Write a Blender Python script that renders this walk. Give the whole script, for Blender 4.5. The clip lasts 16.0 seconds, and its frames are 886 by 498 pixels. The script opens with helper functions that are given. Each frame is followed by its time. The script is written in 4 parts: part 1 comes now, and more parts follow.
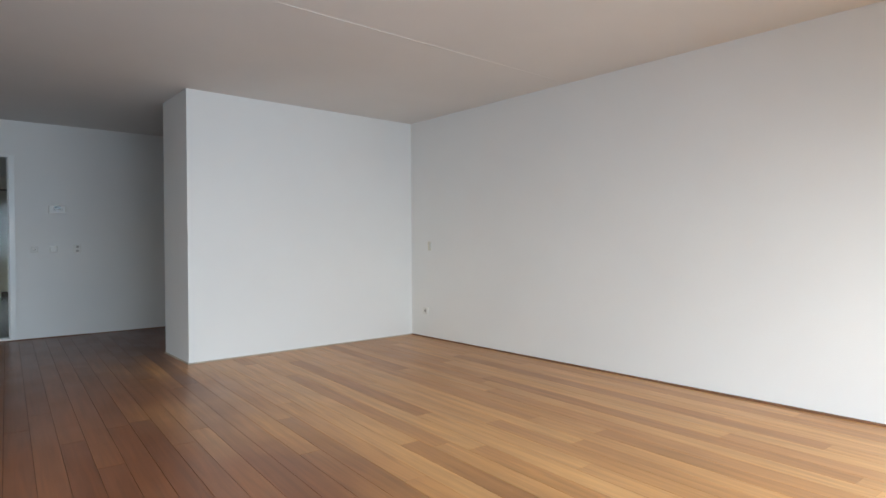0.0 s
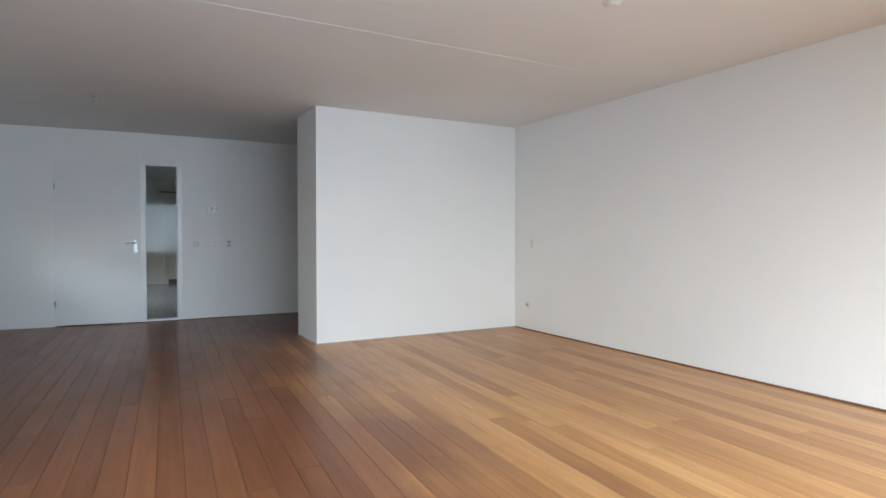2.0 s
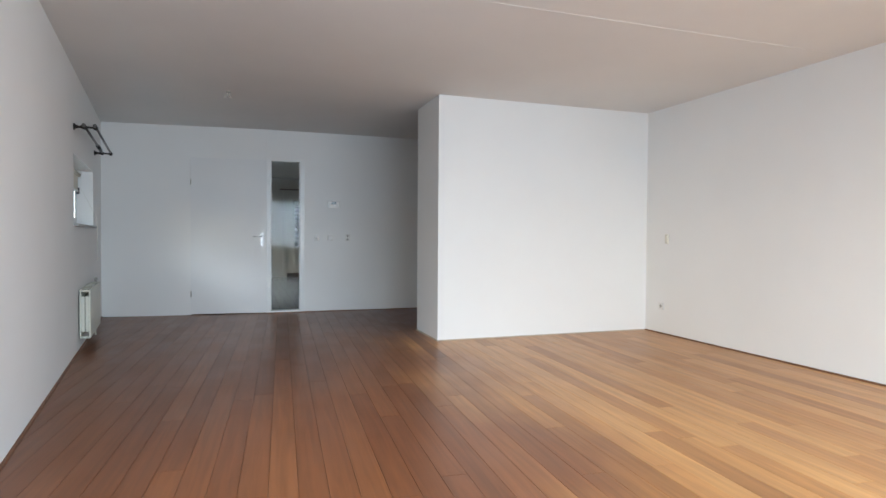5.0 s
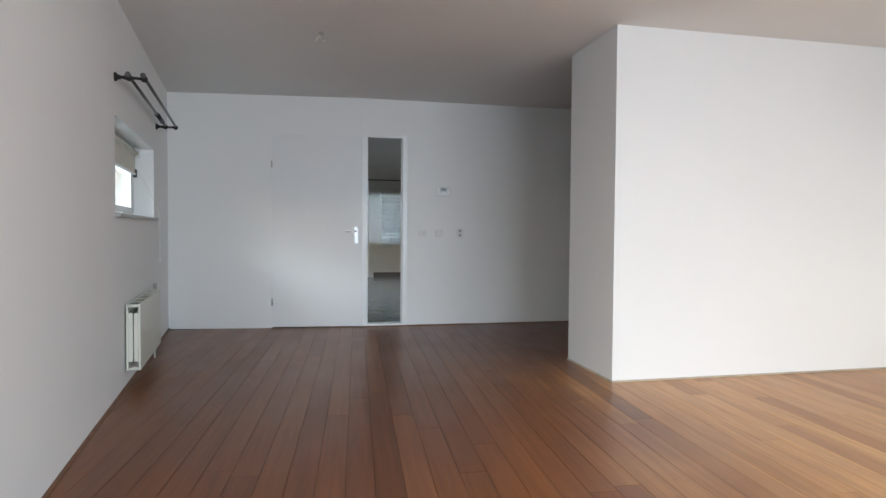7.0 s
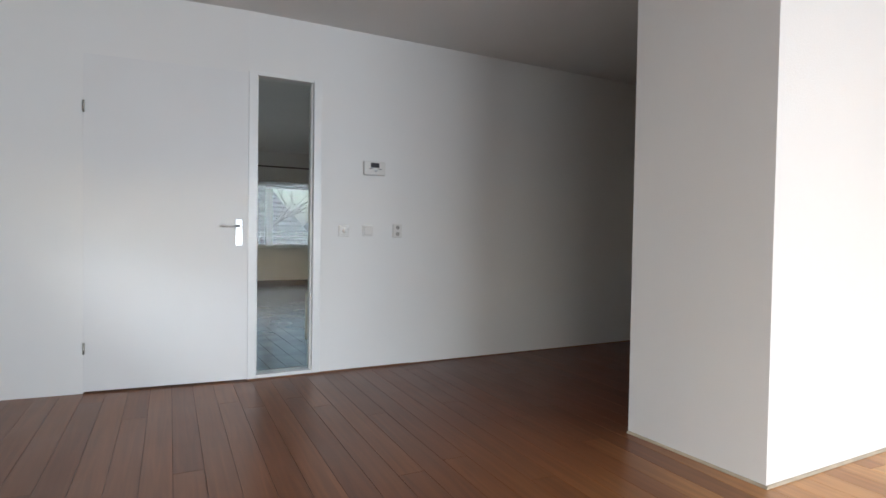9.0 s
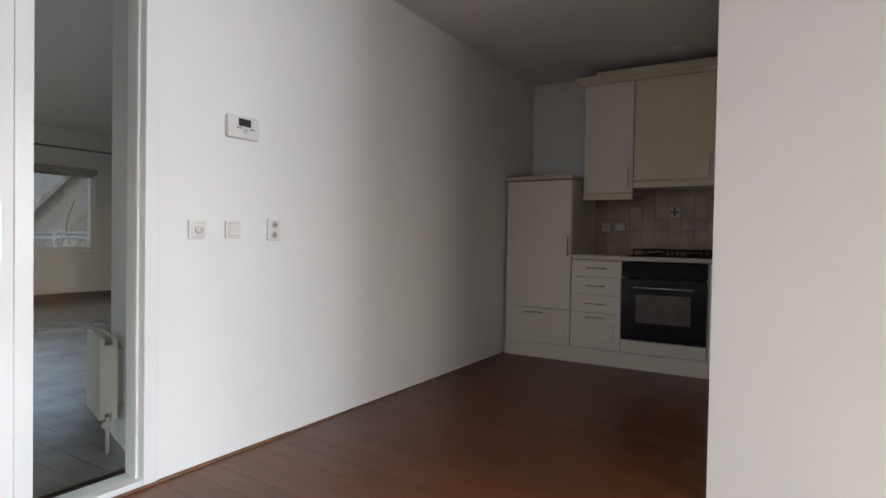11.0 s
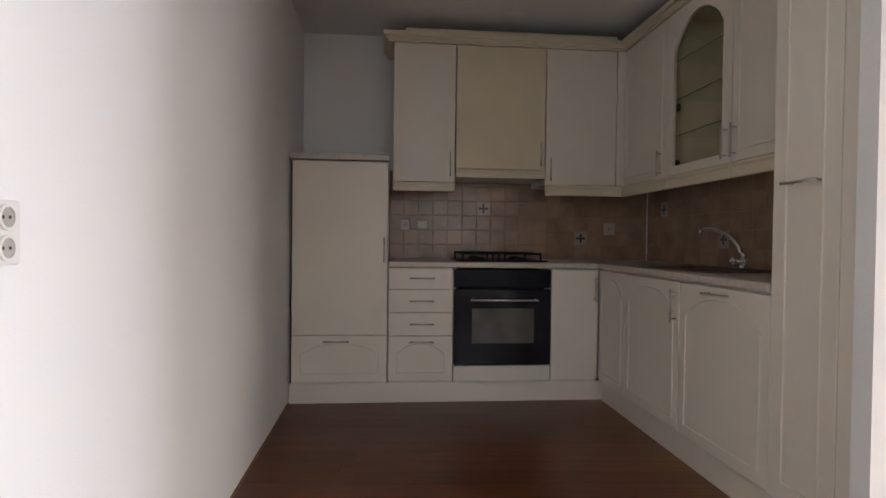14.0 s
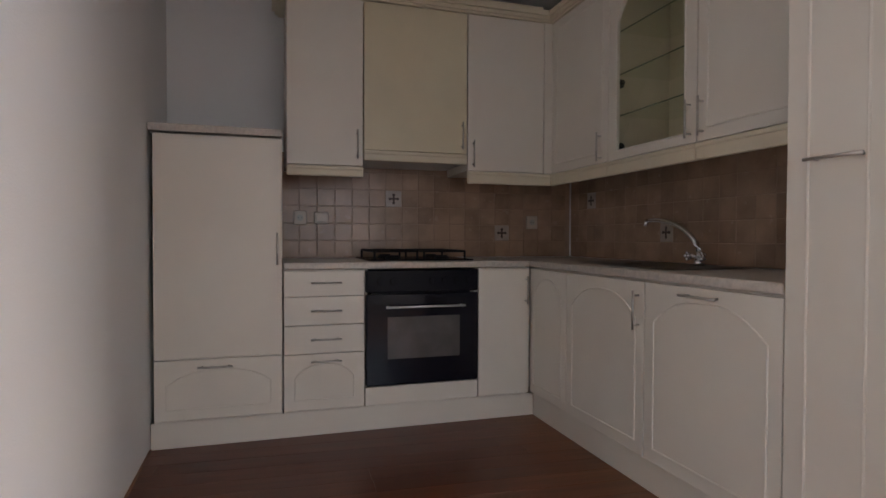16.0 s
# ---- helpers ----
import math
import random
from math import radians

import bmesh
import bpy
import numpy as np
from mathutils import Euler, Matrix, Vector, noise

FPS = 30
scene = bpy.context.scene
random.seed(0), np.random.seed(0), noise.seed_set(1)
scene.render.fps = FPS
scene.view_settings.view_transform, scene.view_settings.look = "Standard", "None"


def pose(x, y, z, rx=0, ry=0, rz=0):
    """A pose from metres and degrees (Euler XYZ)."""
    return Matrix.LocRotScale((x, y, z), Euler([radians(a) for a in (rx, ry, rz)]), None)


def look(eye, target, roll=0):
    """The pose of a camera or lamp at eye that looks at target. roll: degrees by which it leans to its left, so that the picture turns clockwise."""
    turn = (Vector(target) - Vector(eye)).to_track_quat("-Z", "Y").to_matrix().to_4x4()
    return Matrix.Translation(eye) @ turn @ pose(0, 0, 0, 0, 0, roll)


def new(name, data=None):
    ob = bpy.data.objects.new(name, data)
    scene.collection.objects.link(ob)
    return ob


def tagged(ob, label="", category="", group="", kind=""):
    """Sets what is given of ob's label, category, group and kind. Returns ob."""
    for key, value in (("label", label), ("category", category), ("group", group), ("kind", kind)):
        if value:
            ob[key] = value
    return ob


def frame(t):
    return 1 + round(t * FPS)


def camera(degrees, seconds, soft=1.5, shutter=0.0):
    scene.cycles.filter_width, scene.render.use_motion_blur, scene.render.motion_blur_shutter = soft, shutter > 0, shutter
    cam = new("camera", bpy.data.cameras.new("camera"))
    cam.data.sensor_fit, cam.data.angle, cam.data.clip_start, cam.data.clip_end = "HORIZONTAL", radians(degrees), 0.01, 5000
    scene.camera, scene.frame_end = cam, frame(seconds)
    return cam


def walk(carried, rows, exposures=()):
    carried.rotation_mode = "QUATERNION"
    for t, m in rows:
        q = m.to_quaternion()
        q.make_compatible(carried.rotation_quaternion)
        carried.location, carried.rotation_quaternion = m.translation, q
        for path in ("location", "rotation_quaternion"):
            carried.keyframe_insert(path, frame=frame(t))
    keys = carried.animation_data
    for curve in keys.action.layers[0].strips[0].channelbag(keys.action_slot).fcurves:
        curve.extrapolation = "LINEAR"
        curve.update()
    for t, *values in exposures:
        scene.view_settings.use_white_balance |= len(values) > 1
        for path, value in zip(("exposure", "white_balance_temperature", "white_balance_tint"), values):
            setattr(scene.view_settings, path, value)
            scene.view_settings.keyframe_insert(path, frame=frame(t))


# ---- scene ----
cam = camera(74.9, 16.0)
PATH = [
    (0, (-0.523, -8.228, 1.113), (0.774, -6.706, 1.088), -0.3),
    (0.5, (-0.49, -8.459, 1.141), (0.653, -6.818, 1.106), -0.3),
    (1, (-0.54, -8.584, 1.122), (0.51, -6.881, 1.093), -0.1),
    (1.5, (-0.596, -8.663, 1.143), (0.408, -6.933, 1.106), -0.0),
    (2, (-0.639, -8.692, 1.138), (0.323, -6.94, 1.098), -0.0),
    (2.5, (-0.655, -8.709, 1.116), (0.262, -6.932, 1.078), 0.0),
    (3, (-0.666, -8.691, 1.117), (0.192, -6.884, 1.077), 0.0),
    (3.5, (-0.68, -8.676, 1.115), (0.117, -6.842, 1.073), -0.0),
    (6, (-0.815, -7.582, 1.062), (-0.296, -5.652, 1.013), 0.5),
    (6.5, (-0.852, -7.032, 1.072), (-0.413, -5.082, 1.017), 0.4),
    (7, (-0.897, -6.447, 1.066), (-0.486, -4.491, 1.006), 0.4),
    (7.5, (-0.983, -5.869, 1.055), (-0.554, -3.916, 0.995), 0.5),
    (8, (-1.074, -5.306, 1.047), (-0.499, -3.392, 0.986), 0.6),
    (8.2, (-1.074, -5.072, 1.045), (-0.437, -3.177, 0.986), 0.6),
    (10.3, (-1.436, -2.802, 1.009), (0.104, -1.527, 0.968), 1.2),
    (10.5, (-1.413, -2.65, 1.014), (0.194, -1.46, 0.973), 1.1),
    (11, (-1.362, -2.214, 1.027), (0.347, -1.176, 0.988), 1.0),
    (11.5, (-1.24, -1.814, 1.025), (0.579, -0.984, 0.986), 1.1),
    (12, (-1.098, -1.414, 1.043), (0.805, -0.798, 1.009), 1.0),
    (12.5, (-0.936, -1.127, 1.055), (1.025, -0.731, 1.022), 0.9),
    (13, (-0.721, -0.858, 1.055), (1.27, -0.668, 1.025), 0.8),
    (13.5, (-0.56, -0.743, 1.089), (1.439, -0.735, 1.045), 0.8),
    (14, (-0.327, -0.616, 1.049), (1.663, -0.806, 1.015), 0.7),
    (14.5, (-0.127, -0.592, 1.05), (1.85, -0.892, 1.014), 0.6),
    (15, (0.069, -0.558, 1.043), (2.018, -1.005, 1.006), 0.6),
    (15.5, (0.225, -0.538, 1.034), (2.157, -1.055, 0.997), 0.3),
    (16, (0.307, -0.529, 1.035), (2.217, -1.12, 0.995), 0.2),
]
walk(cam, [(t, look(eye, target, roll)) for t, eye, target, roll in PATH],
     [(0, -0.7, 5900, 5), (3.5, -0.33, 5950, 6), (8.2, 0.06, 6300, 9), (10.4, 0.62, 6500, 11), (12.5, 1.12, 6750, 14), (13.5, 1.33, 6750, 15), (14.5, 1.53, 6750, 17), (16.0, 1.62, 6600, 19)])

# ---- world, sun, large lights ----
world = bpy.data.worlds.new("overcast_sky")
scene.world = world
world.use_nodes = True
wn = world.node_tree.nodes
sky = wn.new("ShaderNodeTexSky")
sky.sky_type = "NISHITA"
sky.sun_disc = False
sky.sun_elevation, sky.sun_rotation = radians(24), radians(225)
sky.dust_density = 4.0
wn["Background"].inputs["Strength"].default_value = 0.15
world.node_tree.links.new(sky.outputs["Color"], wn["Background"].inputs["Color"])

sun_data = bpy.data.lights.new("sun", "SUN")
sun_data.energy, sun_data.angle, sun_data.color = 1.3, radians(18), (0.72, 0.86, 1.0)
sun = new("sun", sun_data)
sun.matrix_world = look((-19.0, -19.0, 11.8), (0, 0, 0))


def area_lamp(name, where, size_x, size_y, energy, color, spread=180):
    d = bpy.data.lights.new(name, "AREA")
    d.shape, d.size, d.size_y, d.energy, d.color = "RECTANGLE", size_x, size_y, energy, color
    d.spread = radians(spread)
    ob = new(name, d)
    ob.matrix_world = where
    return ob


SKYCOL = (0.75, 0.875, 1.0)
LWA = math.atan(0.128)
# left wall frame: u runs along the wall from the far corner towards the rear, v into the wall
LW = Matrix(((math.sin(LWA), -math.cos(LWA), 0, -2.5), (-math.cos(LWA), -math.sin(LWA), 0, 0.2), (0, 0, 1, 0), (0, 0, 0, 1)))
# daylight of the wide window in the left wall
area_lamp("left_window_daylight", look(LW @ Vector((7.7, 0.2, 1.4)), LW @ Vector((7.3, -2.0, -0.1))), 3.6, 1.7, 80, SKYCOL, 150)
# daylight of the wide rear window, coming down from the sky into the room
area_lamp("rear_window_daylight", look((1.35, -9.78, 1.4), (0.3, -7.2, -0.55)), 4.2, 1.7, 275, SKYCOL, 142)
# added fill lamp at an unseen opening, to brighten the room beyond the glass
area_lamp("hall_fill_light", look((-3.05, 2.9, 1.5), (0.0, 3.0, -0.9)), 2.2, 1.1, 34, SKYCOL, 60)
# daylight of the small side window, falling downwards through its deep reveal
area_lamp("side_window_daylight", look((-2.70, -1.80, 1.62), (-1.2, -1.75, 0.25)), 1.5, 0.45, 13, (0.68, 0.84, 1.0), 130)


# ---- materials ----
def material(name, color, rough=0.5, metal=0.0, vary=0.06, scale=6.0, bump=0.0, bump_scale=60.0, coat=0.0, stain=None, spec=0.5):
    """A surface with a soft large variation, a fine grain, an optional stain colour and fine relief."""
    m = bpy.data.materials.new(name)
    m.use_nodes = True
    n, l = m.node_tree.nodes, m.node_tree.links
    b = n["Principled BSDF"]
    geo = n.new("ShaderNodeTexCoord")
    big = n.new("ShaderNodeTexNoise")
    big.inputs["Scale"].default_value, big.inputs["Detail"].default_value = scale, 4
    fine = n.new("ShaderNodeTexNoise")
    fine.inputs["Scale"].default_value, fine.inputs["Detail"].default_value = bump_scale, 3
    l.new(geo.outputs["Object"], big.inputs["Vector"])
    l.new(geo.outputs["Object"], fine.inputs["Vector"])
    ramp = n.new("ShaderNodeValToRGB")
    dark = stain or tuple(c * (1 - 2 * vary) for c in color)
    ramp.color_ramp.elements[0].color = (*dark, 1)
    ramp.color_ramp.elements[1].color = (*color, 1)
    ramp.color_ramp.elements[0].position, ramp.color_ramp.elements[1].position = 0.3, 0.62
    l.new(big.outputs["Fac"], ramp.inputs["Fac"])
    l.new(ramp.outputs["Color"], b.inputs["Base Color"])
    rr = n.new("ShaderNodeMapRange")
    rr.inputs["To Min"].default_value, rr.inputs["To Max"].default_value = rough * 0.85, min(1.0, rough * 1.15)
    l.new(fine.outputs["Fac"], rr.inputs["Value"])
    l.new(rr.outputs["Result"], b.inputs["Roughness"])
    b.inputs["Metallic"].default_value = metal
    b.inputs["Coat Weight"].default_value = coat
    b.inputs["Specular IOR Level"].default_value = spec
    if bump:
        bn = n.new("ShaderNodeBump")
        bn.inputs["Strength"].default_value, bn.inputs["Distance"].default_value = bump, 0.004
        l.new(fine.outputs["Fac"], bn.inputs["Height"])
        l.new(bn.outputs["Normal"], b.inputs["Normal"])
    return m


def wood_floor(name):
    """Oiled hardwood: each board has its own tone, streaky grain along its length, satin wear."""
    m = bpy.data.materials.new(name)
    m.use_nodes = True
    n, l = m.node_tree.nodes, m.node_tree.links
    b = n["Principled BSDF"]
    co = n.new("ShaderNodeTexCoord")
    info = n.new("ShaderNodeObjectInfo")
    isl = n.new("ShaderNodeNewGeometry")
    off = n.new("ShaderNodeVectorMath")
    off.operation = "ADD"
    rnd = n.new("ShaderNodeMath")
    rnd.operation = "ADD"
    l.new(info.outputs["Random"], rnd.inputs[0])
    l.new(isl.outputs["Random Per Island"], rnd.inputs[1])
    rnd2 = n.new("ShaderNodeMath")
    rnd2.operation = "FRACT"
    l.new(rnd.outputs[0], rnd2.inputs[0])
    push = n.new("ShaderNodeMath")
    push.operation = "MULTIPLY"
    push.inputs[1].default_value = 37.0
    l.new(rnd2.outputs[0], push.inputs[0])
    l.new(co.outputs["Object"], off.inputs[0])
    l.new(push.outputs[0], off.inputs[1])
    mp = n.new("ShaderNodeMapping")
    mp.inputs["Scale"].default_value = (34, 1.6, 8)
    l.new(off.outputs[0], mp.inputs["Vector"])
    grain = n.new("ShaderNodeTexNoise")
    grain.inputs["Scale"].default_value, grain.inputs["Detail"].default_value = 1.0, 6
    grain.inputs["Distortion"].default_value = 0.6
    l.new(mp.outputs["Vector"], grain.inputs["Vector"])
    def ramp3(lo, mid, hi):
        r = n.new("ShaderNodeValToRGB")
        e = r.color_ramp.elements
        e[0].position, e[0].color = 0.0, (*lo, 1)
        e[1].position, e[1].color = 1.0, (*hi, 1)
        e.new(0.5).color = (*mid, 1)
        l.new(rnd2.outputs[0], r.inputs["Fac"])
        return r.outputs["Color"]

    def node(op, a, b=None, c=None):
        q = n.new("ShaderNodeMath")
        q.operation, q.use_clamp = op, op in ("ADD", "MULTIPLY")
        for k, v in enumerate((a, b, c)):
            if isinstance(v, (int, float)):
                q.inputs[k].default_value = v
            elif v is not None:
                l.new(v, q.inputs[k])
        return q.outputs[0]

    def blend(fac, a, b):
        q = n.new("ShaderNodeMix")
        q.data_type = "RGBA"
        l.new(fac, q.inputs["Factor"])
        l.new(a, q.inputs["A"])
        l.new(b, q.inputs["B"])
        return q.outputs["Result"]

    def step(value, lo, hi):
        q = n.new("ShaderNodeMapRange")
        q.interpolation_type = "SMOOTHSTEP"
        q.inputs["From Min"].default_value, q.inputs["From Max"].default_value = lo, hi
        l.new(value, q.inputs["Value"])
        return q.outputs["Result"]

    # three tones of the same wood by place: red-brown, brown, and yellower honey over the open half; its daylight and
    # the kitchen's shade are painted in too
    dim_red = ramp3((0.100, 0.025, 0.009), (0.116, 0.030, 0.011), (0.135, 0.037, 0.014))
    mid_brown = ramp3((0.160, 0.055, 0.020), (0.192, 0.068, 0.024), (0.228, 0.084, 0.030))
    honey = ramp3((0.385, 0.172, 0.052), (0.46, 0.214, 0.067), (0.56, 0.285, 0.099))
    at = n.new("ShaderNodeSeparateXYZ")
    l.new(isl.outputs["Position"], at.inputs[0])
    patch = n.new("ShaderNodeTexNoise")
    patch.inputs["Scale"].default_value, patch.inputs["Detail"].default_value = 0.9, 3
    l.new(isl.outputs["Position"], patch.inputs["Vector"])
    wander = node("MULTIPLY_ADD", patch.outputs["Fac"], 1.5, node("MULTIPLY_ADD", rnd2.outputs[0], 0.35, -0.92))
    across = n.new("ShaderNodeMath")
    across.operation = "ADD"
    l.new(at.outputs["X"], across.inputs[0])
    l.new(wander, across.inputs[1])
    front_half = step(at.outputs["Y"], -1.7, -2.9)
    # yellower wood, with the open half's brighter light put into the colour
    lit_half = node("MULTIPLY", step(across.outputs[0], 0.35, 1.55), front_half)
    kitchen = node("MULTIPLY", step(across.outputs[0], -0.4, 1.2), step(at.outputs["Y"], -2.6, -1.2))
    shade = blend(lit_half, blend(kitchen, mid_brown, dim_red), honey)
    gr = n.new("ShaderNodeMapRange")
    gr.inputs["From Min"].default_value, gr.inputs["From Max"].default_value = 0.3, 0.72
    gr.inputs["To Min"].default_value, gr.inputs["To Max"].default_value = 0.78, 1.16
    l.new(grain.outputs["Fac"], gr.inputs["Value"])
    mul = n.new("ShaderNodeVectorMath")
    mul.operation = "MULTIPLY"
    l.new(shade, mul.inputs[0])
    l.new(gr.outputs["Result"], mul.inputs[1])
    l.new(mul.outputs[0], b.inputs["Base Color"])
    wear = n.new("ShaderNodeTexNoise")
    wear.inputs["Scale"].default_value, wear.inputs["Detail"].default_value = 2.2, 5
    l.new(off.outputs[0], wear.inputs["Vector"])
    rr = n.new("ShaderNodeMapRange")
    rr.inputs["To Min"].default_value, rr.inputs["To Max"].default_value = 0.24, 0.42
    l.new(wear.outputs["Fac"], rr.inputs["Value"])
    l.new(rr.outputs["Result"], b.inputs["Roughness"])
    b.inputs["Specular IOR Level"].default_value = 0.36
    bn = n.new("ShaderNodeBump")
    bn.inputs["Strength"].default_value, bn.inputs["Distance"].default_value = 0.12, 0.002
    l.new(grain.outputs["Fac"], bn.inputs["Height"])
    l.new(bn.outputs["Normal"], b.inputs["Normal"])
    return m


def tile_glaze(name):
    m = material(name, (0.41, 0.272, 0.182), 0.26, vary=0.16, scale=7, bump=0.16, bump_scale=22)
    n, l = m.node_tree.nodes, m.node_tree.links
    b = n["Principled BSDF"]
    info, place = n.new("ShaderNodeObjectInfo"), n.new("ShaderNodeNewGeometry")
    for q in list(n):
        if q.bl_idname == "ShaderNodeTexNoise":
            l.new(place.outputs["Position"], q.inputs["Vector"])
    mr = n.new("ShaderNodeMapRange")
    mr.inputs["To Min"].default_value, mr.inputs["To Max"].default_value = 0.86, 1.12
    l.new(info.outputs["Random"], mr.inputs["Value"])
    src = b.inputs["Base Color"].links[0].from_socket
    mul = n.new("ShaderNodeVectorMath")
    mul.operation = "MULTIPLY"
    l.new(src, mul.inputs[0])
    l.new(mr.outputs["Result"], mul.inputs[1])
    l.new(mul.outputs[0], b.inputs["Base Color"])
    return m


def clear_glass(name, tint=(1, 1, 1), mirror=0.5):
    """Thin clear glass: lets light straight through and mirrors more at a glancing angle."""
    m = bpy.data.materials.new(name)
    m.use_nodes = True
    n, l = m.node_tree.nodes, m.node_tree.links
    n.remove(n["Principled BSDF"])
    clear, gloss = n.new("ShaderNodeBsdfTransparent"), n.new("ShaderNodeBsdfGlossy")
    clear.inputs["Color"].default_value = (*tint, 1)
    gloss.inputs["Roughness"].default_value = 0.03
    lw, mix = n.new("ShaderNodeLayerWeight"), n.new("ShaderNodeMixShader")
    pw, ml = n.new("ShaderNodeMath"), n.new("ShaderNodeMath")
    pw.operation, ml.operation = "POWER", "MULTIPLY_ADD"
    pw.inputs[1].default_value = 4.0
    ml.inputs[1].default_value, ml.inputs[2].default_value = mirror, 0.012
    l.new(lw.outputs["Facing"], pw.inputs[0])
    l.new(pw.outputs[0], ml.inputs[0])
    l.new(ml.outputs[0], mix.inputs["Fac"])
    l.new(clear.outputs[0], mix.inputs[1])
    l.new(gloss.outputs[0], mix.inputs[2])
    l.new(mix.outputs[0], n["Material Output"].inputs["Surface"])
    return m


WALL = material("white_wall_paint", (0.82, 0.81, 0.785), 0.75, vary=0.012, scale=1.3, bump=0.25, bump_scale=140)
CEIL = material("white_ceiling_paint", (0.78, 0.765, 0.74), 0.85, vary=0.02, scale=1.1, bump=0.3, bump_scale=120)
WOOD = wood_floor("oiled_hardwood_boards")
SUBFLOOR = material("dark_board_joint", (0.05, 0.022, 0.012), 0.8, vary=0.2)
TRIMWOOD = material("brown_wood_bead", (0.2, 0.09, 0.042), 0.55, vary=0.15, scale=14)
DARKSKIRT = material("dark_brown_skirting", (0.06, 0.045, 0.036), 0.6, vary=0.15)
TRIMCREAM = material("worn_cream_bead", (0.5, 0.42, 0.32), 0.6, vary=0.12, scale=12)
DOORPAINT = material("white_satin_door_paint", (0.79, 0.785, 0.77), 0.5, vary=0.012, scale=2, bump=0.05)
FRAMEPAINT = material("white_gloss_frame_paint", (0.8, 0.8, 0.78), 0.32, vary=0.02, scale=5)
PLASTIC = material("white_plastic", (0.74, 0.72, 0.68), 0.35, vary=0.02, scale=20)
CREAMPLASTIC = material("cream_plastic", (0.72, 0.68, 0.58), 0.35, vary=0.03, scale=20)
TILEPLASTIC = material("beige_socket_plastic", (0.52, 0.43, 0.34), 0.3, vary=0.04, scale=20)
SOCKETGREY = material("grey_socket_plastic", (0.4, 0.38, 0.34), 0.45, vary=0.04)
DARKPLASTIC = material("dark_plastic", (0.03, 0.03, 0.035), 0.35, vary=0.1)
SCREEN = material("grey_display", (0.05, 0.05, 0.055), 0.2, vary=0.1)
STEEL = material("brushed_steel", (0.56, 0.53, 0.48), 0.35, metal=1.0, vary=0.05, scale=40)
CHROME = material("chrome", (0.75, 0.75, 0.76), 0.1, metal=1.0, vary=0.02)
ALU = material("satin_aluminium", (0.78, 0.79, 0.8), 0.3, metal=0.85, vary=0.02)
IRON = material("wrought_iron_dark", (0.045, 0.04, 0.037), 0.5, metal=0.6, vary=0.2, scale=30)
ROD = material("dull_steel_rod", (0.2, 0.19, 0.18), 0.4, metal=0.9, vary=0.1, scale=20)
CAB = material("cream_cabinet_foil", (0.77, 0.705, 0.605), 0.38, vary=0.025, scale=2.5, bump=0.04, bump_scale=220)
CABYELLOW = material("yellowed_cabinet_foil", (0.73, 0.635, 0.44), 0.4, vary=0.04, scale=3, bump=0.04)
CORNICE = material("cream_cornice_foil", (0.72, 0.63, 0.465), 0.42, vary=0.03, scale=5)
CARCASS = material("cabinet_inside", (0.64, 0.55, 0.39), 0.5, vary=0.03)
TOPLAM = material("beige_worktop_laminate", (0.6, 0.53, 0.45), 0.35, vary=0.1, scale=60)
TILE = tile_glaze("beige_rustic_tile")
HALLWOOD = material("greyed_floor_boards", (0.3, 0.275, 0.26), 0.2, vary=0.2, scale=3.0, bump=0.06, bump_scale=40, spec=0.9)
GROUT = material("tile_grout", (0.37, 0.245, 0.165), 0.85, vary=0.1, scale=30)
MOTIF = material("dark_brown_tile_motif", (0.05, 0.024, 0.013), 0.35, vary=0.1)
TILEPALE = material("pale_motif_tile", (0.43, 0.345, 0.275), 0.3, vary=0.1, scale=12, bump=0.2, bump_scale=28)
BLACKGLASS = material("black_oven_glass", (0.006, 0.006, 0.011), 0.1, vary=0.05, spec=0.25)
OVENDARK = material("black_enamel", (0.006, 0.006, 0.010), 0.25, vary=0.1, spec=0.12)
OVENWIN = material("oven_window_glass", (0.11, 0.10, 0.095), 0.12, vary=0.15, scale=8)
CASTIRON = material("cast_iron_grate", (0.012, 0.012, 0.012), 0.55, vary=0.2, scale=40, spec=0.2)
RADPAINT = material("cream_radiator_enamel", (0.70, 0.69, 0.59), 0.4, vary=0.03, scale=4)
RADFIN = material("grey_green_fins", (0.24, 0.25, 0.19), 0.6, vary=0.15, scale=20)
STONE = material("grey_stone_sill", (0.45, 0.44, 0.42), 0.4, vary=0.1, scale=30)
BLIND = material("cream_blind_fabric", (0.72, 0.68, 0.58), 0.8, vary=0.05, scale=30, bump=0.2, bump_scale=300)
BLINDGREY = material("grey_blind_fabric", (0.34, 0.32, 0.29), 0.8, vary=0.06, scale=20)
CORD = material("white_cord", (0.7, 0.68, 0.62), 0.7, vary=0.05)
GLASS = clear_glass("window_glass", (0.98, 1.0, 0.99))
CABGLASS = clear_glass("cabinet_glass", (0.95, 0.97, 0.93), 0.3)
SHELFGLASS = clear_glass("shelf_glass", (0.97, 0.985, 0.96), 0.08)
GLASSEDGE = material("green_glass_edge", (0.16, 0.19, 0.14), 0.2, vary=0.05)
ROOFTILE = material("grey_roof_tiles", (0.085, 0.092, 0.105), 0.7, vary=0.2, scale=3)
BRICK = material("brown_brick_facade", (0.28, 0.2, 0.15), 0.85, vary=0.2, scale=8)
BARK = material("bare_branch_bark", (0.09, 0.075, 0.06), 0.9, vary=0.2, scale=10)
GRASS = material("winter_ground", (0.12, 0.12, 0.07), 0.95, vary=0.3, scale=0.5)
RAIL = material("white_balcony_rail", (0.7, 0.7, 0.7), 0.4, vary=0.05)


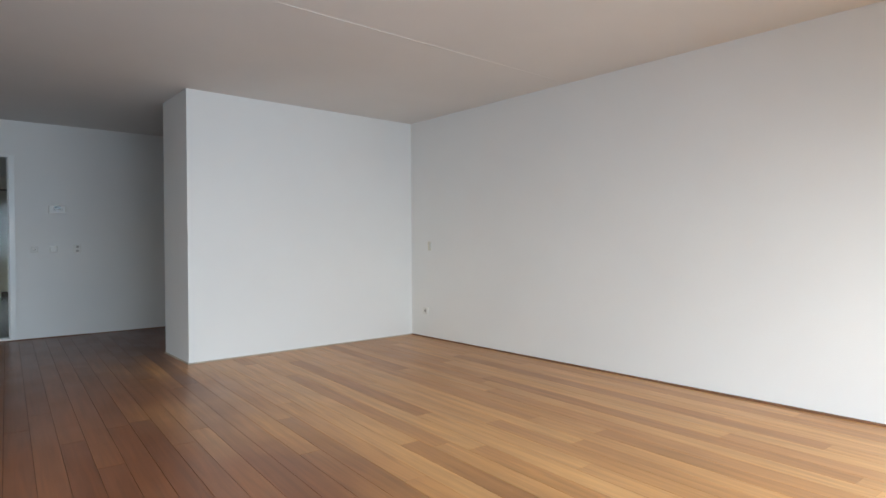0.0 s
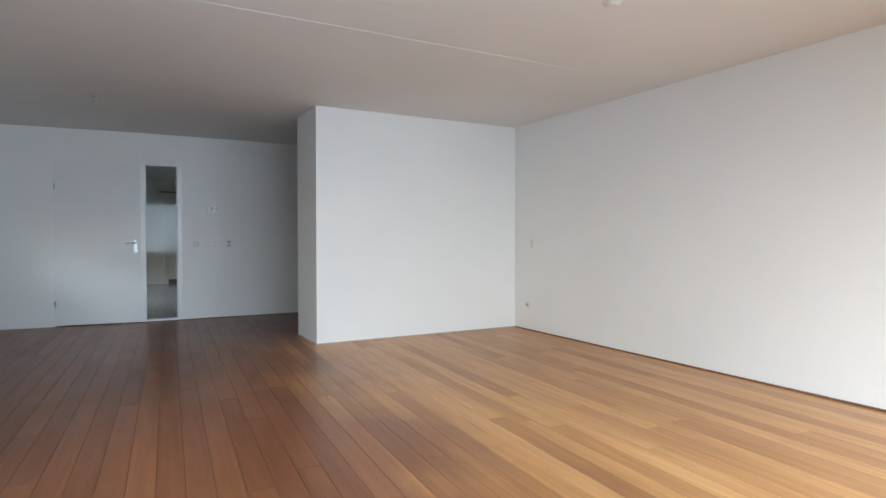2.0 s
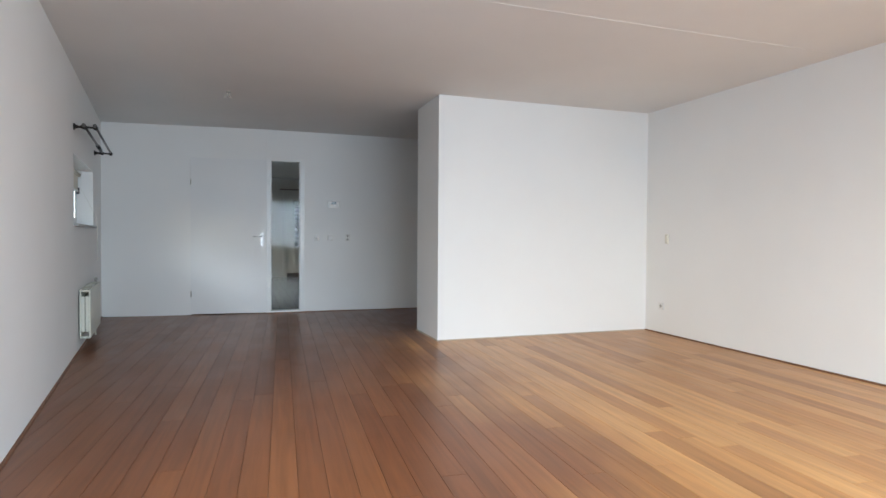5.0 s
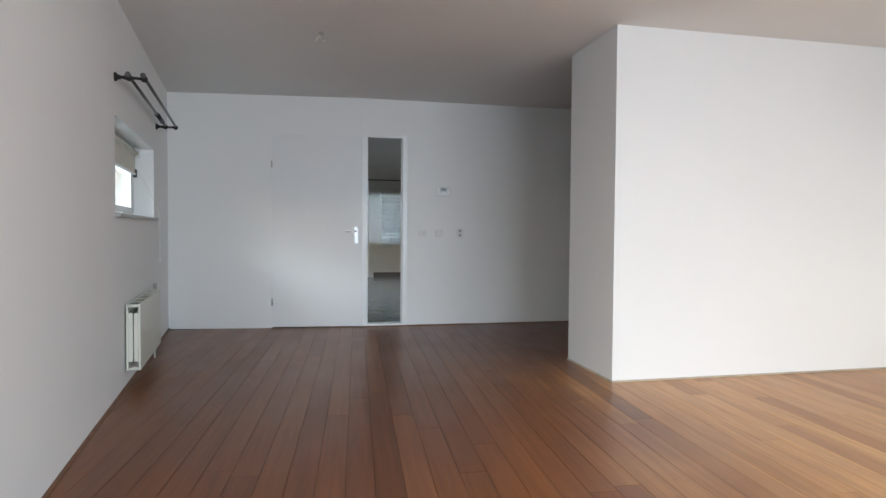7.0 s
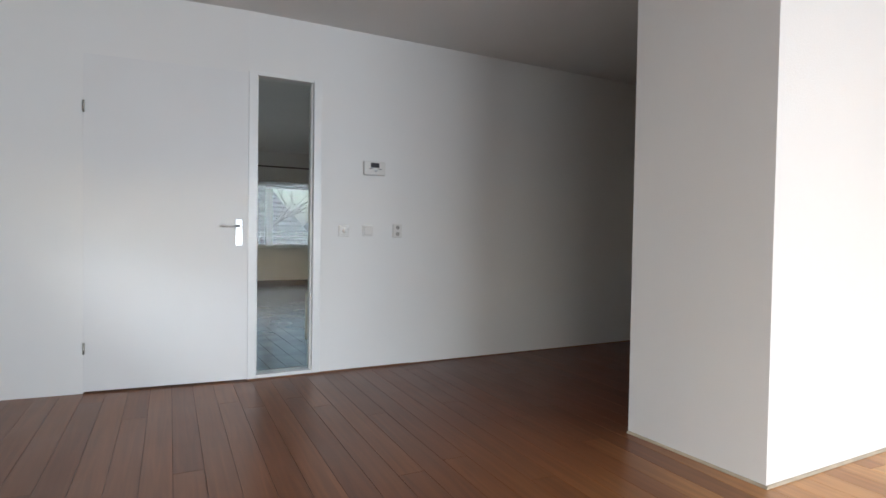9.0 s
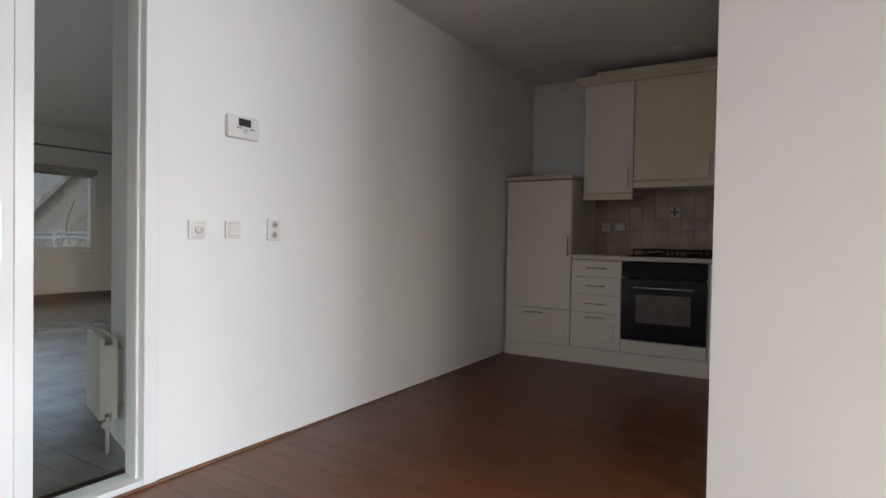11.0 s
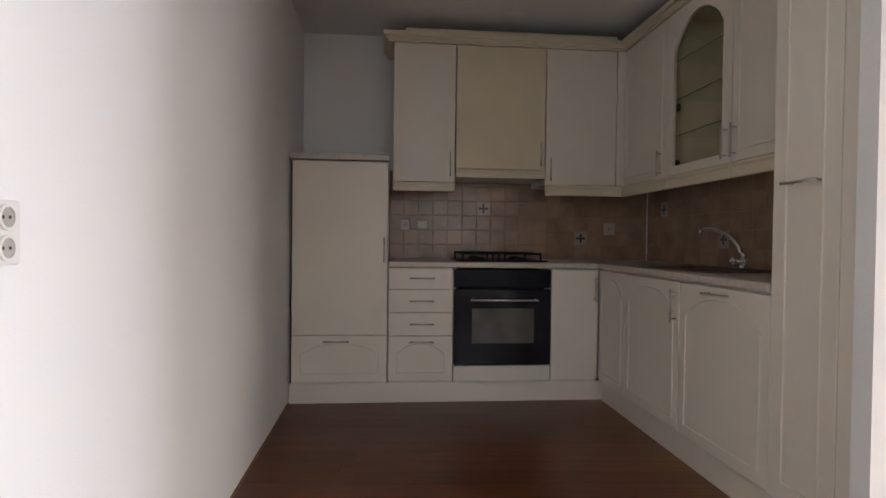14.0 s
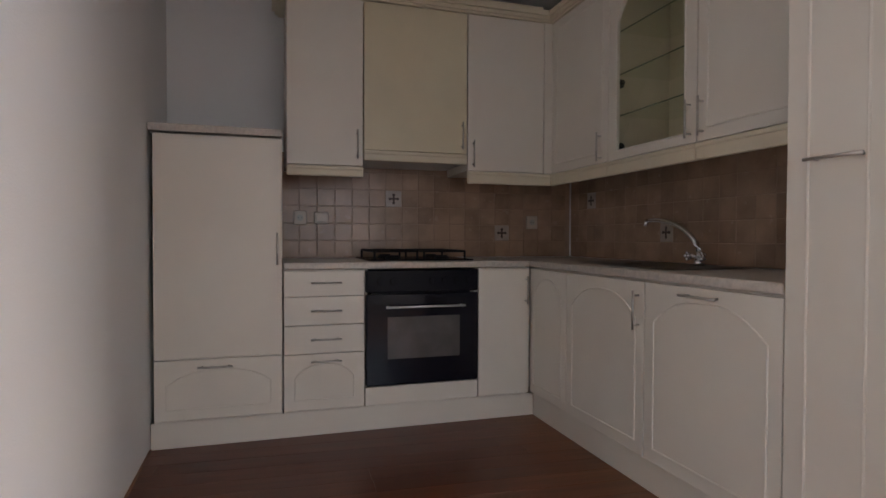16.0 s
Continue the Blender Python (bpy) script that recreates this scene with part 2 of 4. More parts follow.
# ---- mesh helpers ----
I4 = Matrix.Identity(4)


def box(bm, lo, hi, bevel=0.0, m=I4, seg=2):
    """A box between two corners, with rounded edges."""
    lo, hi = Vector(lo), Vector(hi)
    lo, hi = Vector(map(min, lo, hi)), Vector(map(max, lo, hi))
    mat = m @ Matrix.Translation((lo + hi) / 2) @ Matrix.Diagonal((*(hi - lo), 1))
    tmp = bmesh.new()
    bmesh.ops.create_cube(tmp, size=1, matrix=mat)
    if bevel:
        bmesh.ops.bevel(tmp, geom=list(tmp.edges), offset=min(bevel, min(hi - lo) * 0.45), segments=seg, affect="EDGES", profile=0.5)
    merge(bm, tmp)
    return bm


def merge(bm, tmp):
    me = bpy.data.meshes.new("tmp")
    tmp.to_mesh(me)
    tmp.free()
    bm.from_mesh(me)
    bpy.data.meshes.remove(me)


def rod(bm, a, b, r, n=12, r2=None, m=I4):
    """A round bar from a to b."""
    a, b = Vector(a), Vector(b)
    d = b - a
    tmp = bmesh.new()
    bmesh.ops.create_cone(tmp, cap_ends=True, segments=n, radius1=r, radius2=r if r2 is None else r2, depth=d.length,
                          matrix=m @ Matrix.Translation((a + b) / 2) @ d.to_track_quat("Z", "Y").to_matrix().to_4x4())
    merge(bm, tmp)
    return bm


def ball(bm, c, r, n=12, m=I4, squash=(1, 1, 1)):
    tmp = bmesh.new()
    bmesh.ops.create_uvsphere(tmp, u_segments=n, v_segments=max(6, n // 2), radius=r, matrix=m @ Matrix.Translation(c) @ Matrix.Diagonal((*squash, 1)))
    merge(bm, tmp)
    return bm


def tube(bm, pts, r, n=8, m=I4, taper=None):
    """A bent pipe through points."""
    pts = [Vector(p) for p in pts]
    rings = []
    for i, p in enumerate(pts):
        d = (pts[min(i + 1, len(pts) - 1)] - pts[max(i - 1, 0)]).normalized()
        up = Vector((0, 0, 1)) if abs(d.z) < 0.95 else Vector((1, 0, 0))
        s = d.cross(up).normalized()
        t = s.cross(d).normalized()
        rad = r if taper is None else r + (taper - r) * i / (len(pts) - 1)
        rings.append([bm.verts.new(m @ (p + rad * (math.cos(2 * math.pi * k / n) * s + math.sin(2 * math.pi * k / n) * t))) for k in range(n)])
    for r0, r1 in zip(rings, rings[1:]):
        for k in range(n):
            bm.faces.new((r0[k], r0[(k + 1) % n], r1[(k + 1) % n], r1[k]))
    bm.faces.new(rings[0])
    bm.faces.new(list(reversed(rings[-1])))
    return bm


def ring(bm, c, axis, r_in, r_out, depth, n=24):
    """A flat ring whose axis is 'x' or 'y' or 'z'."""
    prof = [(r_in, 0), (r_out, 0), (r_out, depth), (r_in, depth)]
    rows = []
    for k in range(n):
        a = 2 * math.pi * k / n
        row = []
        for r, h in prof:
            u, v = r * math.cos(a), r * math.sin(a)
            p = {"x": (h, u, v), "y": (u, h, v), "z": (u, v, h)}[axis]
            row.append(bm.verts.new(Vector(c) + Vector(p)))
        rows.append(row)
    for k in range(n):
        a, b = rows[k], rows[(k + 1) % n]
        for j in range(4):
            bm.faces.new((a[j], a[(j + 1) % 4], b[(j + 1) % 4], b[j]))
    return bm


def prism(bm, poly, z0, z1, m=I4):
    """An upright prism over a plan polygon."""
    a = [bm.verts.new(m @ Vector((x, y, z0))) for x, y in poly]
    b = [bm.verts.new(m @ Vector((x, y, z1))) for x, y in poly]
    k = len(poly)
    for i in range(k):
        bm.faces.new((a[i], a[(i + 1) % k], b[(i + 1) % k], b[i]))
    bm.faces.new(list(reversed(a)))
    bm.faces.new(b)
    return bm


def to_mesh(name, bm, mat, smooth=False):
    bmesh.ops.recalc_face_normals(bm, faces=list(bm.faces))
    me = bpy.data.meshes.new(name)
    bm.to_mesh(me)
    bm.free()
    me.materials.append(mat)
    if smooth:
        for p in me.polygons:
            p.use_smooth = True
    return me


def thing(name, base, label, category, group="", kind="", rz=0.0):
    ob = new(name)
    ob.empty_display_size = 0.1
    ob.matrix_world = pose(*base, 0, 0, rz)
    return tagged(ob, label, category, group, kind)


def root_of(ob):
    while ob.parent:
        ob = ob.parent
    return ob


def part(name, bm, mat, parent, label="", smooth=False):
    """Links a bmesh, given in the world's coordinates, as one mesh object under a thing or a part."""
    bm.transform(root_of(parent).matrix_basis.inverted())
    ob = new(name, to_mesh(name, bm, mat, smooth))
    ob.parent = parent
    return tagged(ob, label)


def solid(name, bm, mat, label="", category="", kind="structure", smooth=False):
    """A piece of the setting or a one-piece thing."""
    ob = new(name, to_mesh(name, bm, mat, smooth))
    return tagged(ob, label, category, kind=kind)


def B():
    return bmesh.new()


# ---- the large structure ----
H = 2.525                      # ceiling height
XR, XK = 3.70, 3.95            # right wall of the living room, back wall of the kitchen
BX, BY0, BY1 = 1.13, -2.69, -1.94   # end face of the kitchen block
YS = -9.85                     # rear wall
KY = -2.60                     # kitchen side of the block's wall
DA = math.atan2(0.2, 2.05)     # the wall left of the glazed strip leans back
# door frame: a runs from the glazed strip's post towards the far corner, b into the wall
DW = Matrix(((-math.cos(DA), math.sin(DA), 0, -0.462), (math.sin(DA), math.cos(DA), 0, 0.0), (0, 0, 1, 0), (0, 0, 0, 1)))

# door wall, right part: from the glazed strip to the kitchen corner
bm = B()
box(bm, (0.048, 0, 0), (XK + 0.2, 0.12, H))
box(bm, (-0.462, 0, 2.125), (0.048, 0.12, H))
solid("wall_north", bm, WALL, "white painted plaster wall with a glazed strip beside the door", "wall")
bm = B()
box(bm, (0.97, 0, 0), (2.4, 0.12, H), m=DW)
box(bm, (0.0, 0, 2.11), (0.97, 0.12, H), m=DW)
solid("wall_north_door", bm, WALL, "white painted plaster wall around the flush door", "wall")

# left wall with the small deep window
VU0, VU1, VZ0, VZ1 = 5.8, 9.6, 0.45, 2.3
WU0, WU1, WZ0, WZ1, WT = 1.03, 2.71, 1.167, 1.78, 0.34
bm = B()
box(bm, (-0.3, 0, 0), (WU0, WT, H), m=LW)
box(bm, (WU1, 0, 0), (VU0, WT, H), m=LW)
box(bm, (VU1, 0, 0), (10.4, WT, H), m=LW)
box(bm, (VU0, 0, 0), (VU1, WT, VZ0), m=LW)
box(bm, (VU0, 0, VZ1), (VU1, WT, H), m=LW)
box(bm, (WU0, 0, 0), (WU1, WT, WZ0), m=LW)
box(bm, (WU0, 0, WZ1), (WU1, WT, H), m=LW)
solid("wall_west", bm, WALL, "white painted plaster wall with a small deep window and a wide one", "wall")

# right wall of the living room, kitchen back wall, block
bm = B()
box(bm, (XR, YS - 0.2, 0), (XR + 0.5, BY0, H))
solid("wall_east", bm, WALL, "long white painted plaster wall", "wall")
bm = B()
box(bm, (XK, BY0, 0), (XK + 0.25, 0.0, H))
solid("wall_kitchen", bm, WALL, "white painted wall behind the kitchen units", "wall")
bm = B()
prism(bm, [(BX, BY1), (BX, BY0), (XK, BY0), (XK, KY), (BX + 0.07, KY), (BX + 0.07, BY1)], 0, H)
solid("wall_block", bm, WALL, "white plastered partition between living room and kitchen", "wall")

# rear wall with its window
RX0, RX1, RZ0, RZ1 = -0.8, 3.5, 0.45, 2.3
bm = B()
box(bm, (-1.7, YS - 0.25, 0), (RX0, YS, H))
box(bm, (RX1, YS - 0.25, 0), (XR, YS, H))
box(bm, (RX0, YS - 0.25, 0), (RX1, YS, RZ0))
box(bm, (RX0, YS - 0.25, RZ1), (RX1, YS, H))
solid("wall_south", bm, WALL, "white plaster rear wall with a window", "wall")

# ceiling with the slab joint
bm = B()
box(bm, (-3.2, YS - 0.3, H), (XK + 0.3, 0.45, H + 0.2))
box(bm, (-1.9, -5.008, H - 0.002), (XR, -4.992, H + 0.02), 0.001)
solid("ceiling", bm, CEIL, "off-white plastered ceiling with a slab joint", "ceiling")

# ---- floor ----
bm = B()
box(bm, (-3.2, YS - 0.3, -0.2), (XK + 0.3, 0.24, -0.004))
floor = solid("floor", bm, SUBFLOOR, "oiled reddish-brown hardwood plank floor", "floor")


# ---- kitchen ----
def groove_panel(bm, axis, a0, a1, z0, z1, face, arch=True, inset=0.055, r=0.003):
    """The pressed moulding of a foil door: a rounded bead along the panel's outline, with a curved top corner."""
    lo, hi = min(a0, a1) + inset, max(a0, a1) - inset
    b, t = z0 + inset, z1 - inset
    pts = []
    if arch:
        rise = min(0.1, (t - b) * 0.35)
        w = hi - lo
        pts = [(lo, b), (lo, t - rise)]
        for k in range(1, 16):
            s = k / 16
            pts.append((lo + w * s, t - rise + rise * (1 - abs(2 * s - 1) ** 2.6)))
        pts += [(hi, t - rise), (hi, b)]
    else:
        pts = [(lo, b), (lo, t), (hi, t), (hi, b)]
    pts.append(pts[0])
    out = []
    for a, z in pts:
        out.append((face, a, z) if axis == "x" else (a, face, z))
    for p, q in zip(out, out[1:]):
        rod(bm, p, q, r, 8)
    for p in out[:-1]:
        ball(bm, p, r, 8)


def front(bm, axis, face, a0, a1, z0, z1, thick=0.019, arch=None, gap=0.0015, inset=0.055):
    """A cabinet front. axis 'x': it faces -x at x = face; axis 'y': it faces +y at y = face."""
    lo, hi = min(a0, a1) + gap, max(a0, a1) - gap
    if axis == "x":
        box(bm, (face, lo, z0 + gap), (face + thick, hi, z1 - gap), 0.003)
    else:
        box(bm, (lo, face - thick, z0 + gap), (hi, face, z1 - gap), 0.003)
    if arch is not None:
        groove_panel(bm, axis, lo, hi, z0, z1, face, arch, inset, 0.0048 if axis == "y" else 0.003)


def bar_handle(parent, axis, face, a, z, length=0.16, upright=True):
    """A round steel bar on two short posts."""
    bm = B()
    d = 0.03
    h = length / 2
    ends = [(a, z - h), (a, z + h)] if upright else [(a - h, z), (a + h, z)]
    def P(aa, zz, out):
        return (face - out, aa, zz) if axis == "x" else (aa, face + out, zz)
    (a0, z0), (a1, z1) = ends
    rod(bm, P(a0, z0, d), P(a1, z1, d), 0.005, 10)
    for s in (0.12, 0.88):
        aa, zz = a0 + (a1 - a0) * s, z0 + (z1 - z0) * s
        rod(bm, P(aa, zz, -0.001), P(aa, zz, d), 0.0045, 8)
    return part("handle", bm, STEEL, parent, "brushed steel bar handle", True)


def carcass(root, lo, hi, mat=None, name="body"):
    return part(name, box(B(), lo, hi, 0.002), mat or CAB, root)


KX = 3.34        # fronts of the back run
KS = -2.0        # fronts of the sink run
KU, KV = 3.54, -2.23   # fronts of the wall units
G1 = "lower kitchen units"
G2 = "kitchen wall units"

# fridge housing
u = thing("fridge_cabinet", (3.64, -0.32, 0.13), "cream kitchen cabinet hiding a fridge, closed, on a plinth", "cabinet", G1)
carcass(u, (KX + 0.02, -0.618, 0.13), (XK - 0.004, -0.022, 1.533))
bm = B()
front(bm, "x", KX, -0.616, -0.022, 0.44, 1.528)
d = part("door", bm, CAB, u)
bar_handle(d, "x", KX, -0.592, 0.975, 0.16)
bm = B()
front(bm, "x", KX, -0.616, -0.022, 0.14, 0.436, arch=True)
d = part("drawer_front", bm, CAB, u)
bar_handle(d, "x", KX, -0.30, 0.40, 0.16, False)
part("top_board", box(B(), (KX - 0.015, -0.62, 1.538), (XK - 0.004, -0.004, 1.574), 0.004), TOPLAM, u, "beige laminate top board")

# drawers
u = thing("drawer_cabinet", (3.64, -0.83, 0.13), "cream kitchen unit with four closed drawers", "cabinet", G1)
carcass(u, (KX + 0.02, -1.036, 0.13), (XK - 0.004, -0.624, 0.865))
for z0, z1, hz in ((0.728, 0.86, 0.80), (0.58, 0.728, 0.655), (0.432, 0.58, 0.508), (0.14, 0.432, 0.395)):
    bm = B()
    front(bm, "x", KX, -1.036, -0.622, z0, z1, arch=True if z1 - z0 > 0.2 else None)
    d = part("drawer", bm, CAB, u)
    bar_handle(d, "x", KX, -0.835, hz, 0.155, False)

# oven and its housing
u = thing("oven_cabinet", (3.64, -1.36, 0.13), "cream kitchen unit holding the built-in oven", "cabinet", G1)
bm = B()
box(bm, (KX + 0.02, -1.055, 0.13), (XK - 0.004, -1.04, 0.865), 0.002)
box(bm, (KX + 0.02, -1.672, 0.13), (XK - 0.004, -1.657, 0.865), 0.002)
box(bm, (KX + 0.02, -1.657, 0.13), (XK - 0.004, -1.055, 0.235), 0.002)
part("body", bm, CAB, u)
bm = B()
front(bm, "x", KX, -1.672, -1.038, 0.14, 0.238)
part("bottom_panel", bm, CAB, u)

u = thing("built_in_oven", (3.6, -1.355, 0.24), "black built-in oven with a glazed door and knobs", "oven")
oy0, oy1 = -1.668, -1.042
part("body", box(B(), (KX + 0.03, oy0 + 0.03, 0.245), (XK - 0.06, oy1 - 0.03, 0.855), 0.003), OVENDARK, u)
part("control_panel", box(B(), (KX - 0.012, oy0, 0.742), (KX + 0.03, oy1, 0.858), 0.005), OVENDARK, u, "black enamel control panel")
bm = B()
box(bm, (KX - 0.018, oy0, 0.245), (KX + 0.03, oy1, 0.732), 0.005)
dr = part("oven_door", bm, BLACKGLASS, u, "glossy black glass oven door")
part("door_window", box(B(), (KX - 0.0205, -1.56, 0.385), (KX - 0.017, -1.155, 0.61), 0.001), OVENWIN, dr, "grey see-through oven window")
bm = B()
rod(bm, (KX - 0.055, -1.58, 0.665), (KX - 0.055, -1.14, 0.665), 0.006, 12)
for yy in (-1.565, -1.155):
    rod(bm, (KX - 0.055, yy, 0.665), (KX - 0.016, yy, 0.665), 0.007, 10)
part("oven_handle", bm, ALU, dr, "steel bar handle", True)
for yy in (-1.12, -1.19, -1.405, -1.475, -1.545, -1.615):
    bm = B()
    rod(bm, (KX - 0.034, yy, 0.80), (KX - 0.011, yy, 0.80), 0.019, 20, 0.022)
    box(bm, (KX - 0.038, yy - 0.003, 0.783), (KX - 0.033, yy + 0.003, 0.817), 0.001)
    part("knob", bm, OVENDARK, u)
# corner unit of the back run
u = thing("corner_cabinet", (3.64, -1.83, 0.13), "cream kitchen corner unit with a closed door", "cabinet", G1)
carcass(u, (KX + 0.02, -1.985, 0.13), (XK - 0.004, -1.676, 0.865))
bm = B()
front(bm, "x", KX, -1.992, -1.676, 0.14, 0.86)
d = part("door", bm, CAB, u)
bar_handle(d, "x", KX, -1.965, 0.735, 0.16)

# sink run
u = thing("sink_cabinet", (2.8, -2.3, 0.13), "cream sink unit with an arched panel door", "cabinet", G1)
carcass(u, (2.302, KY + 0.004, 0.13), (3.335, KS - 0.02, 0.865))
bm = B()
front(bm, "y", KS, 2.93, 3.357, 0.14, 0.86, arch=True)
part("corner_panel", bm, CAB, u)
bm = B()
front(bm, "y", KS, 2.303, 2.93, 0.14, 0.86, arch=True)
d = part("door", bm, CAB, u)
bar_handle(d, "y", KS, 2.335, 0.74, 0.16)
u = thing("dishwasher_cabinet", (1.97, -2.3, 0.13), "cream dishwasher front with an arched panel", "cabinet", G1)
carcass(u, (1.645, KY + 0.004, 0.13), (2.298, KS - 0.02, 0.865))
bm = B()
front(bm, "y", KS, 1.642, 2.298, 0.14, 0.86, arch=True)
d = part("door", bm, CAB, u)
bar_handle(d, "y", KS, 1.975, 0.828, 0.18, False)

# tall unit beside the block's end
u = thing("tall_cabinet", (1.42, -2.3, 0.0), "tall cream larder unit reaching nearly to the ceiling", "cabinet", G1)
carcass(u, (1.205, KY + 0.004, 0.125), (1.636, KS - 0.02, 2.357))
bm = B()
front(bm, "y", KS + 0.006, 1.322, 1.636, 0.14, 2.357, arch=False, inset=0.07)
d = part("door", bm, CAB, u)
bar_handle(d, "y", KS + 0.006, 1.47, 1.254, 0.17, False)
bm = B()
front(bm, "y", KS + 0.004, 1.202, 1.323, 0.125, 2.357)
part("filler_panel", bm, CAB, u)

# plinths
u = thing("kitchen_plinth", (3.4, -1.0, 0), "cream plinth boards under the kitchen units", "plinth")
part("plinth_board", box(B(), (KX + 0.03, -2.05, 0.0), (KX + 0.046, -0.004, 0.128), 0.002), CAB, u)
part("plinth_board", box(B(), (1.205, KS - 0.046, 0.0), (KX + 0.028, KS - 0.03, 0.128), 0.002), CAB, u)

# worktop: two laminate slabs meeting in the corner, with rounded front edges
u = thing("worktop", (3.2, -1.8, 0.868), "beige laminate L-shaped kitchen worktop", "worktop")
part("slab", box(B(), (KX - 0.012, KS + 0.0125, 0.868), (XK - 0.003, -0.622, 0.904), 0.008, seg=3), TOPLAM, u)
part("slab", box(B(), (1.64, KY + 0.003, 0.868), (XK - 0.003, KS + 0.012, 0.904), 0.008, seg=3), TOPLAM, u)

# gas hob
u = thing("gas_hob", (3.64, -1.37, 0.904), "black four-burner gas hob with cast iron grates", "hob")
part("hob_plate", box(B(), (3.40, -1.67, 0.905), (3.90, -1.07, 0.913), 0.003), OVENDARK, u)
for cx in (3.53, 3.77):
    for cy in (-1.23, -1.52):
        bm = B()
        rod(bm, (cx, cy, 0.913), (cx, cy, 0.925), 0.045, 20, 0.04)
        rod(bm, (cx, cy, 0.925), (cx, cy, 0.932), 0.033, 20, 0.03)
        part("burner", bm, CASTIRON, u)
for y0, y1 in ((-1.345, -1.105), (-1.625, -1.385)):
    bm = B()
    for yy in (y0, y1):
        rod(bm, (3.43, yy, 0.957), (3.87, yy, 0.957), 0.006, 8)
        for xx in (3.43, 3.87):
            rod(bm, (xx, yy, 0.913), (xx, yy, 0.958), 0.0065, 8)
    for xx in (3.43, 3.65, 3.87):
        rod(bm, (xx, y0, 0.957), (xx, y1, 0.957), 0.006, 8)
    for cx in (3.53, 3.77):
        cy = (y0 + y1) / 2
        for dx, dy in ((0.1, 0), (-0.1, 0), (0, 0.118), (0, -0.118)):
            rod(bm, (cx + dx * 0.25, cy + dy * 0.25, 0.957), (cx + dx, cy + dy, 0.955), 0.006, 8)
    part("grate", bm, CASTIRON, u, "cast iron pan grate")

# sink: a pressed bowl with a drainer
u = thing("kitchen_sink", (2.6, -2.32, 0.904), "stainless steel inset sink with a drainer", "sink")
bm = B()
sx0, sx1, sy0, sy1 = 2.25, 3.05, -2.53, -2.09
xs, ys = [sx0 + (sx1 - sx0) * i / 24 for i in range(25)], [sy0 + (sy1 - sy0) * i / 14 for i in range(15)]
grid = []
for x in xs:
    col = []
    for y in ys:
        fx = min(1, max(0, (x - 2.62) / 0.02)) * min(1, max(0, (3.0 - x) / 0.02))
        fy = min(1, max(0, (y - sy0 - 0.035) / 0.02)) * min(1, max(0, (sy1 - 0.035 - y) / 0.02))
        edge = min(x - sx0, sx1 - x, y - sy0, sy1 - y)
        z = 0.9065 + (0.004 if edge < 0.02 else 0.001)
        if x < 2.6 and edge > 0.03:
            z -= 0.0015 * (1 + math.sin(y * 150))
        z -= 0.0 if fx * fy < 0.5 else 0.0022
        col.append(bm.verts.new((x, y, z)))
    grid.append(col)
for i in range(24):
    for j in range(14):
        bm.faces.new((grid[i][j], grid[i + 1][j], grid[i + 1][j + 1], grid[i][j + 1]))
bmesh.ops.solidify(bm, geom=list(bm.faces), thickness=0.002)
part("basin", bm, STEEL, u, smooth=True)
bm = B()
ring(bm, (2.81, -2.31, 0.906), "z", 0.018, 0.04, 0.004)
part("drain", bm, CHROME, u, "chrome drain ring")

# tap
u = thing("kitchen_tap", (2.52, -2.46, 0.908), "chrome kitchen mixer tap with a curved swivel spout", "tap")
bm = B()
rod(bm, (2.52, -2.46, 0.907), (2.52, -2.46, 0.935), 0.026, 20, 0.022)
rod(bm, (2.52, -2.46, 0.935), (2.52, -2.46, 0.975), 0.018, 20, 0.015)
part("tap_body", bm, CHROME, u, smooth=True)
for sgn in (-1, 1):
    bm = B()
    rod(bm, (2.52, -2.46, 0.945), (2.52 + sgn * 0.04, -2.44, 0.957), 0.010, 12)
    for k in range(5):
        a = 2 * math.pi * k / 5
        ball(bm, (2.52 + sgn * 0.048 , -2.436 + 0.014 * math.cos(a), 0.953 + 0.014 * math.sin(a)), 0.0095, 8)
    ball(bm, (2.52 + sgn * 0.046, -2.437, 0.953), 0.014, 10)
    part("tap_knob", bm, CHROME, u, smooth=True)
bm = B()
pts = []
for k in range(15):
    s = k / 14
    a = s * math.pi * 0.56
    pts.append((2.52 + 0.31 * (1 - math.cos(a)) / 1.187, -2.46 + 0.06 * s, 0.965 + 0.16 * math.sin(a)))
tube(bm, pts, 0.0135, 12, taper=0.0105)
rod(bm, pts[-1], (pts[-1][0] + 0.008, pts[-1][1] + 0.002, pts[-1][2] - 0.026), 0.010, 12)
part("spout", bm, CHROME, u, smooth=True)

# wall units of the back run
def wall_unit(name, y0, y1, z0, label, handle_y, handle_z, mat=None, pelmet=0.06, tail=0.0):
    u = thing(name, ((KU + XK) / 2, (y0 + y1) / 2, z0 - pelmet), label, "wall cabinet", G2)
    carcass(u, (KU + 0.02, y0 + 0.001, z0), (XK - 0.004, y1 - 0.001, 2.352), mat)
    bm = B()
    front(bm, "x", KU, y0, y1, z0, 2.352)
    d = part("door", bm, mat or CAB, u)
    bar_handle(d, "x", KU, handle_y, handle_z, 0.16)
    bm = B()
    box(bm, (KU - 0.006, y0 - tail, z0 - pelmet), (KU + 0.016, y1, z0 - 0.003), 0.006)
    box(bm, (KU - 0.012, y0 - tail, z0 - 0.024), (KU + 0.014, y1, z0 - 0.003), 0.006)
    part("light_pelmet", bm, CORNICE, u, "cream moulded pelmet strip")
    return u


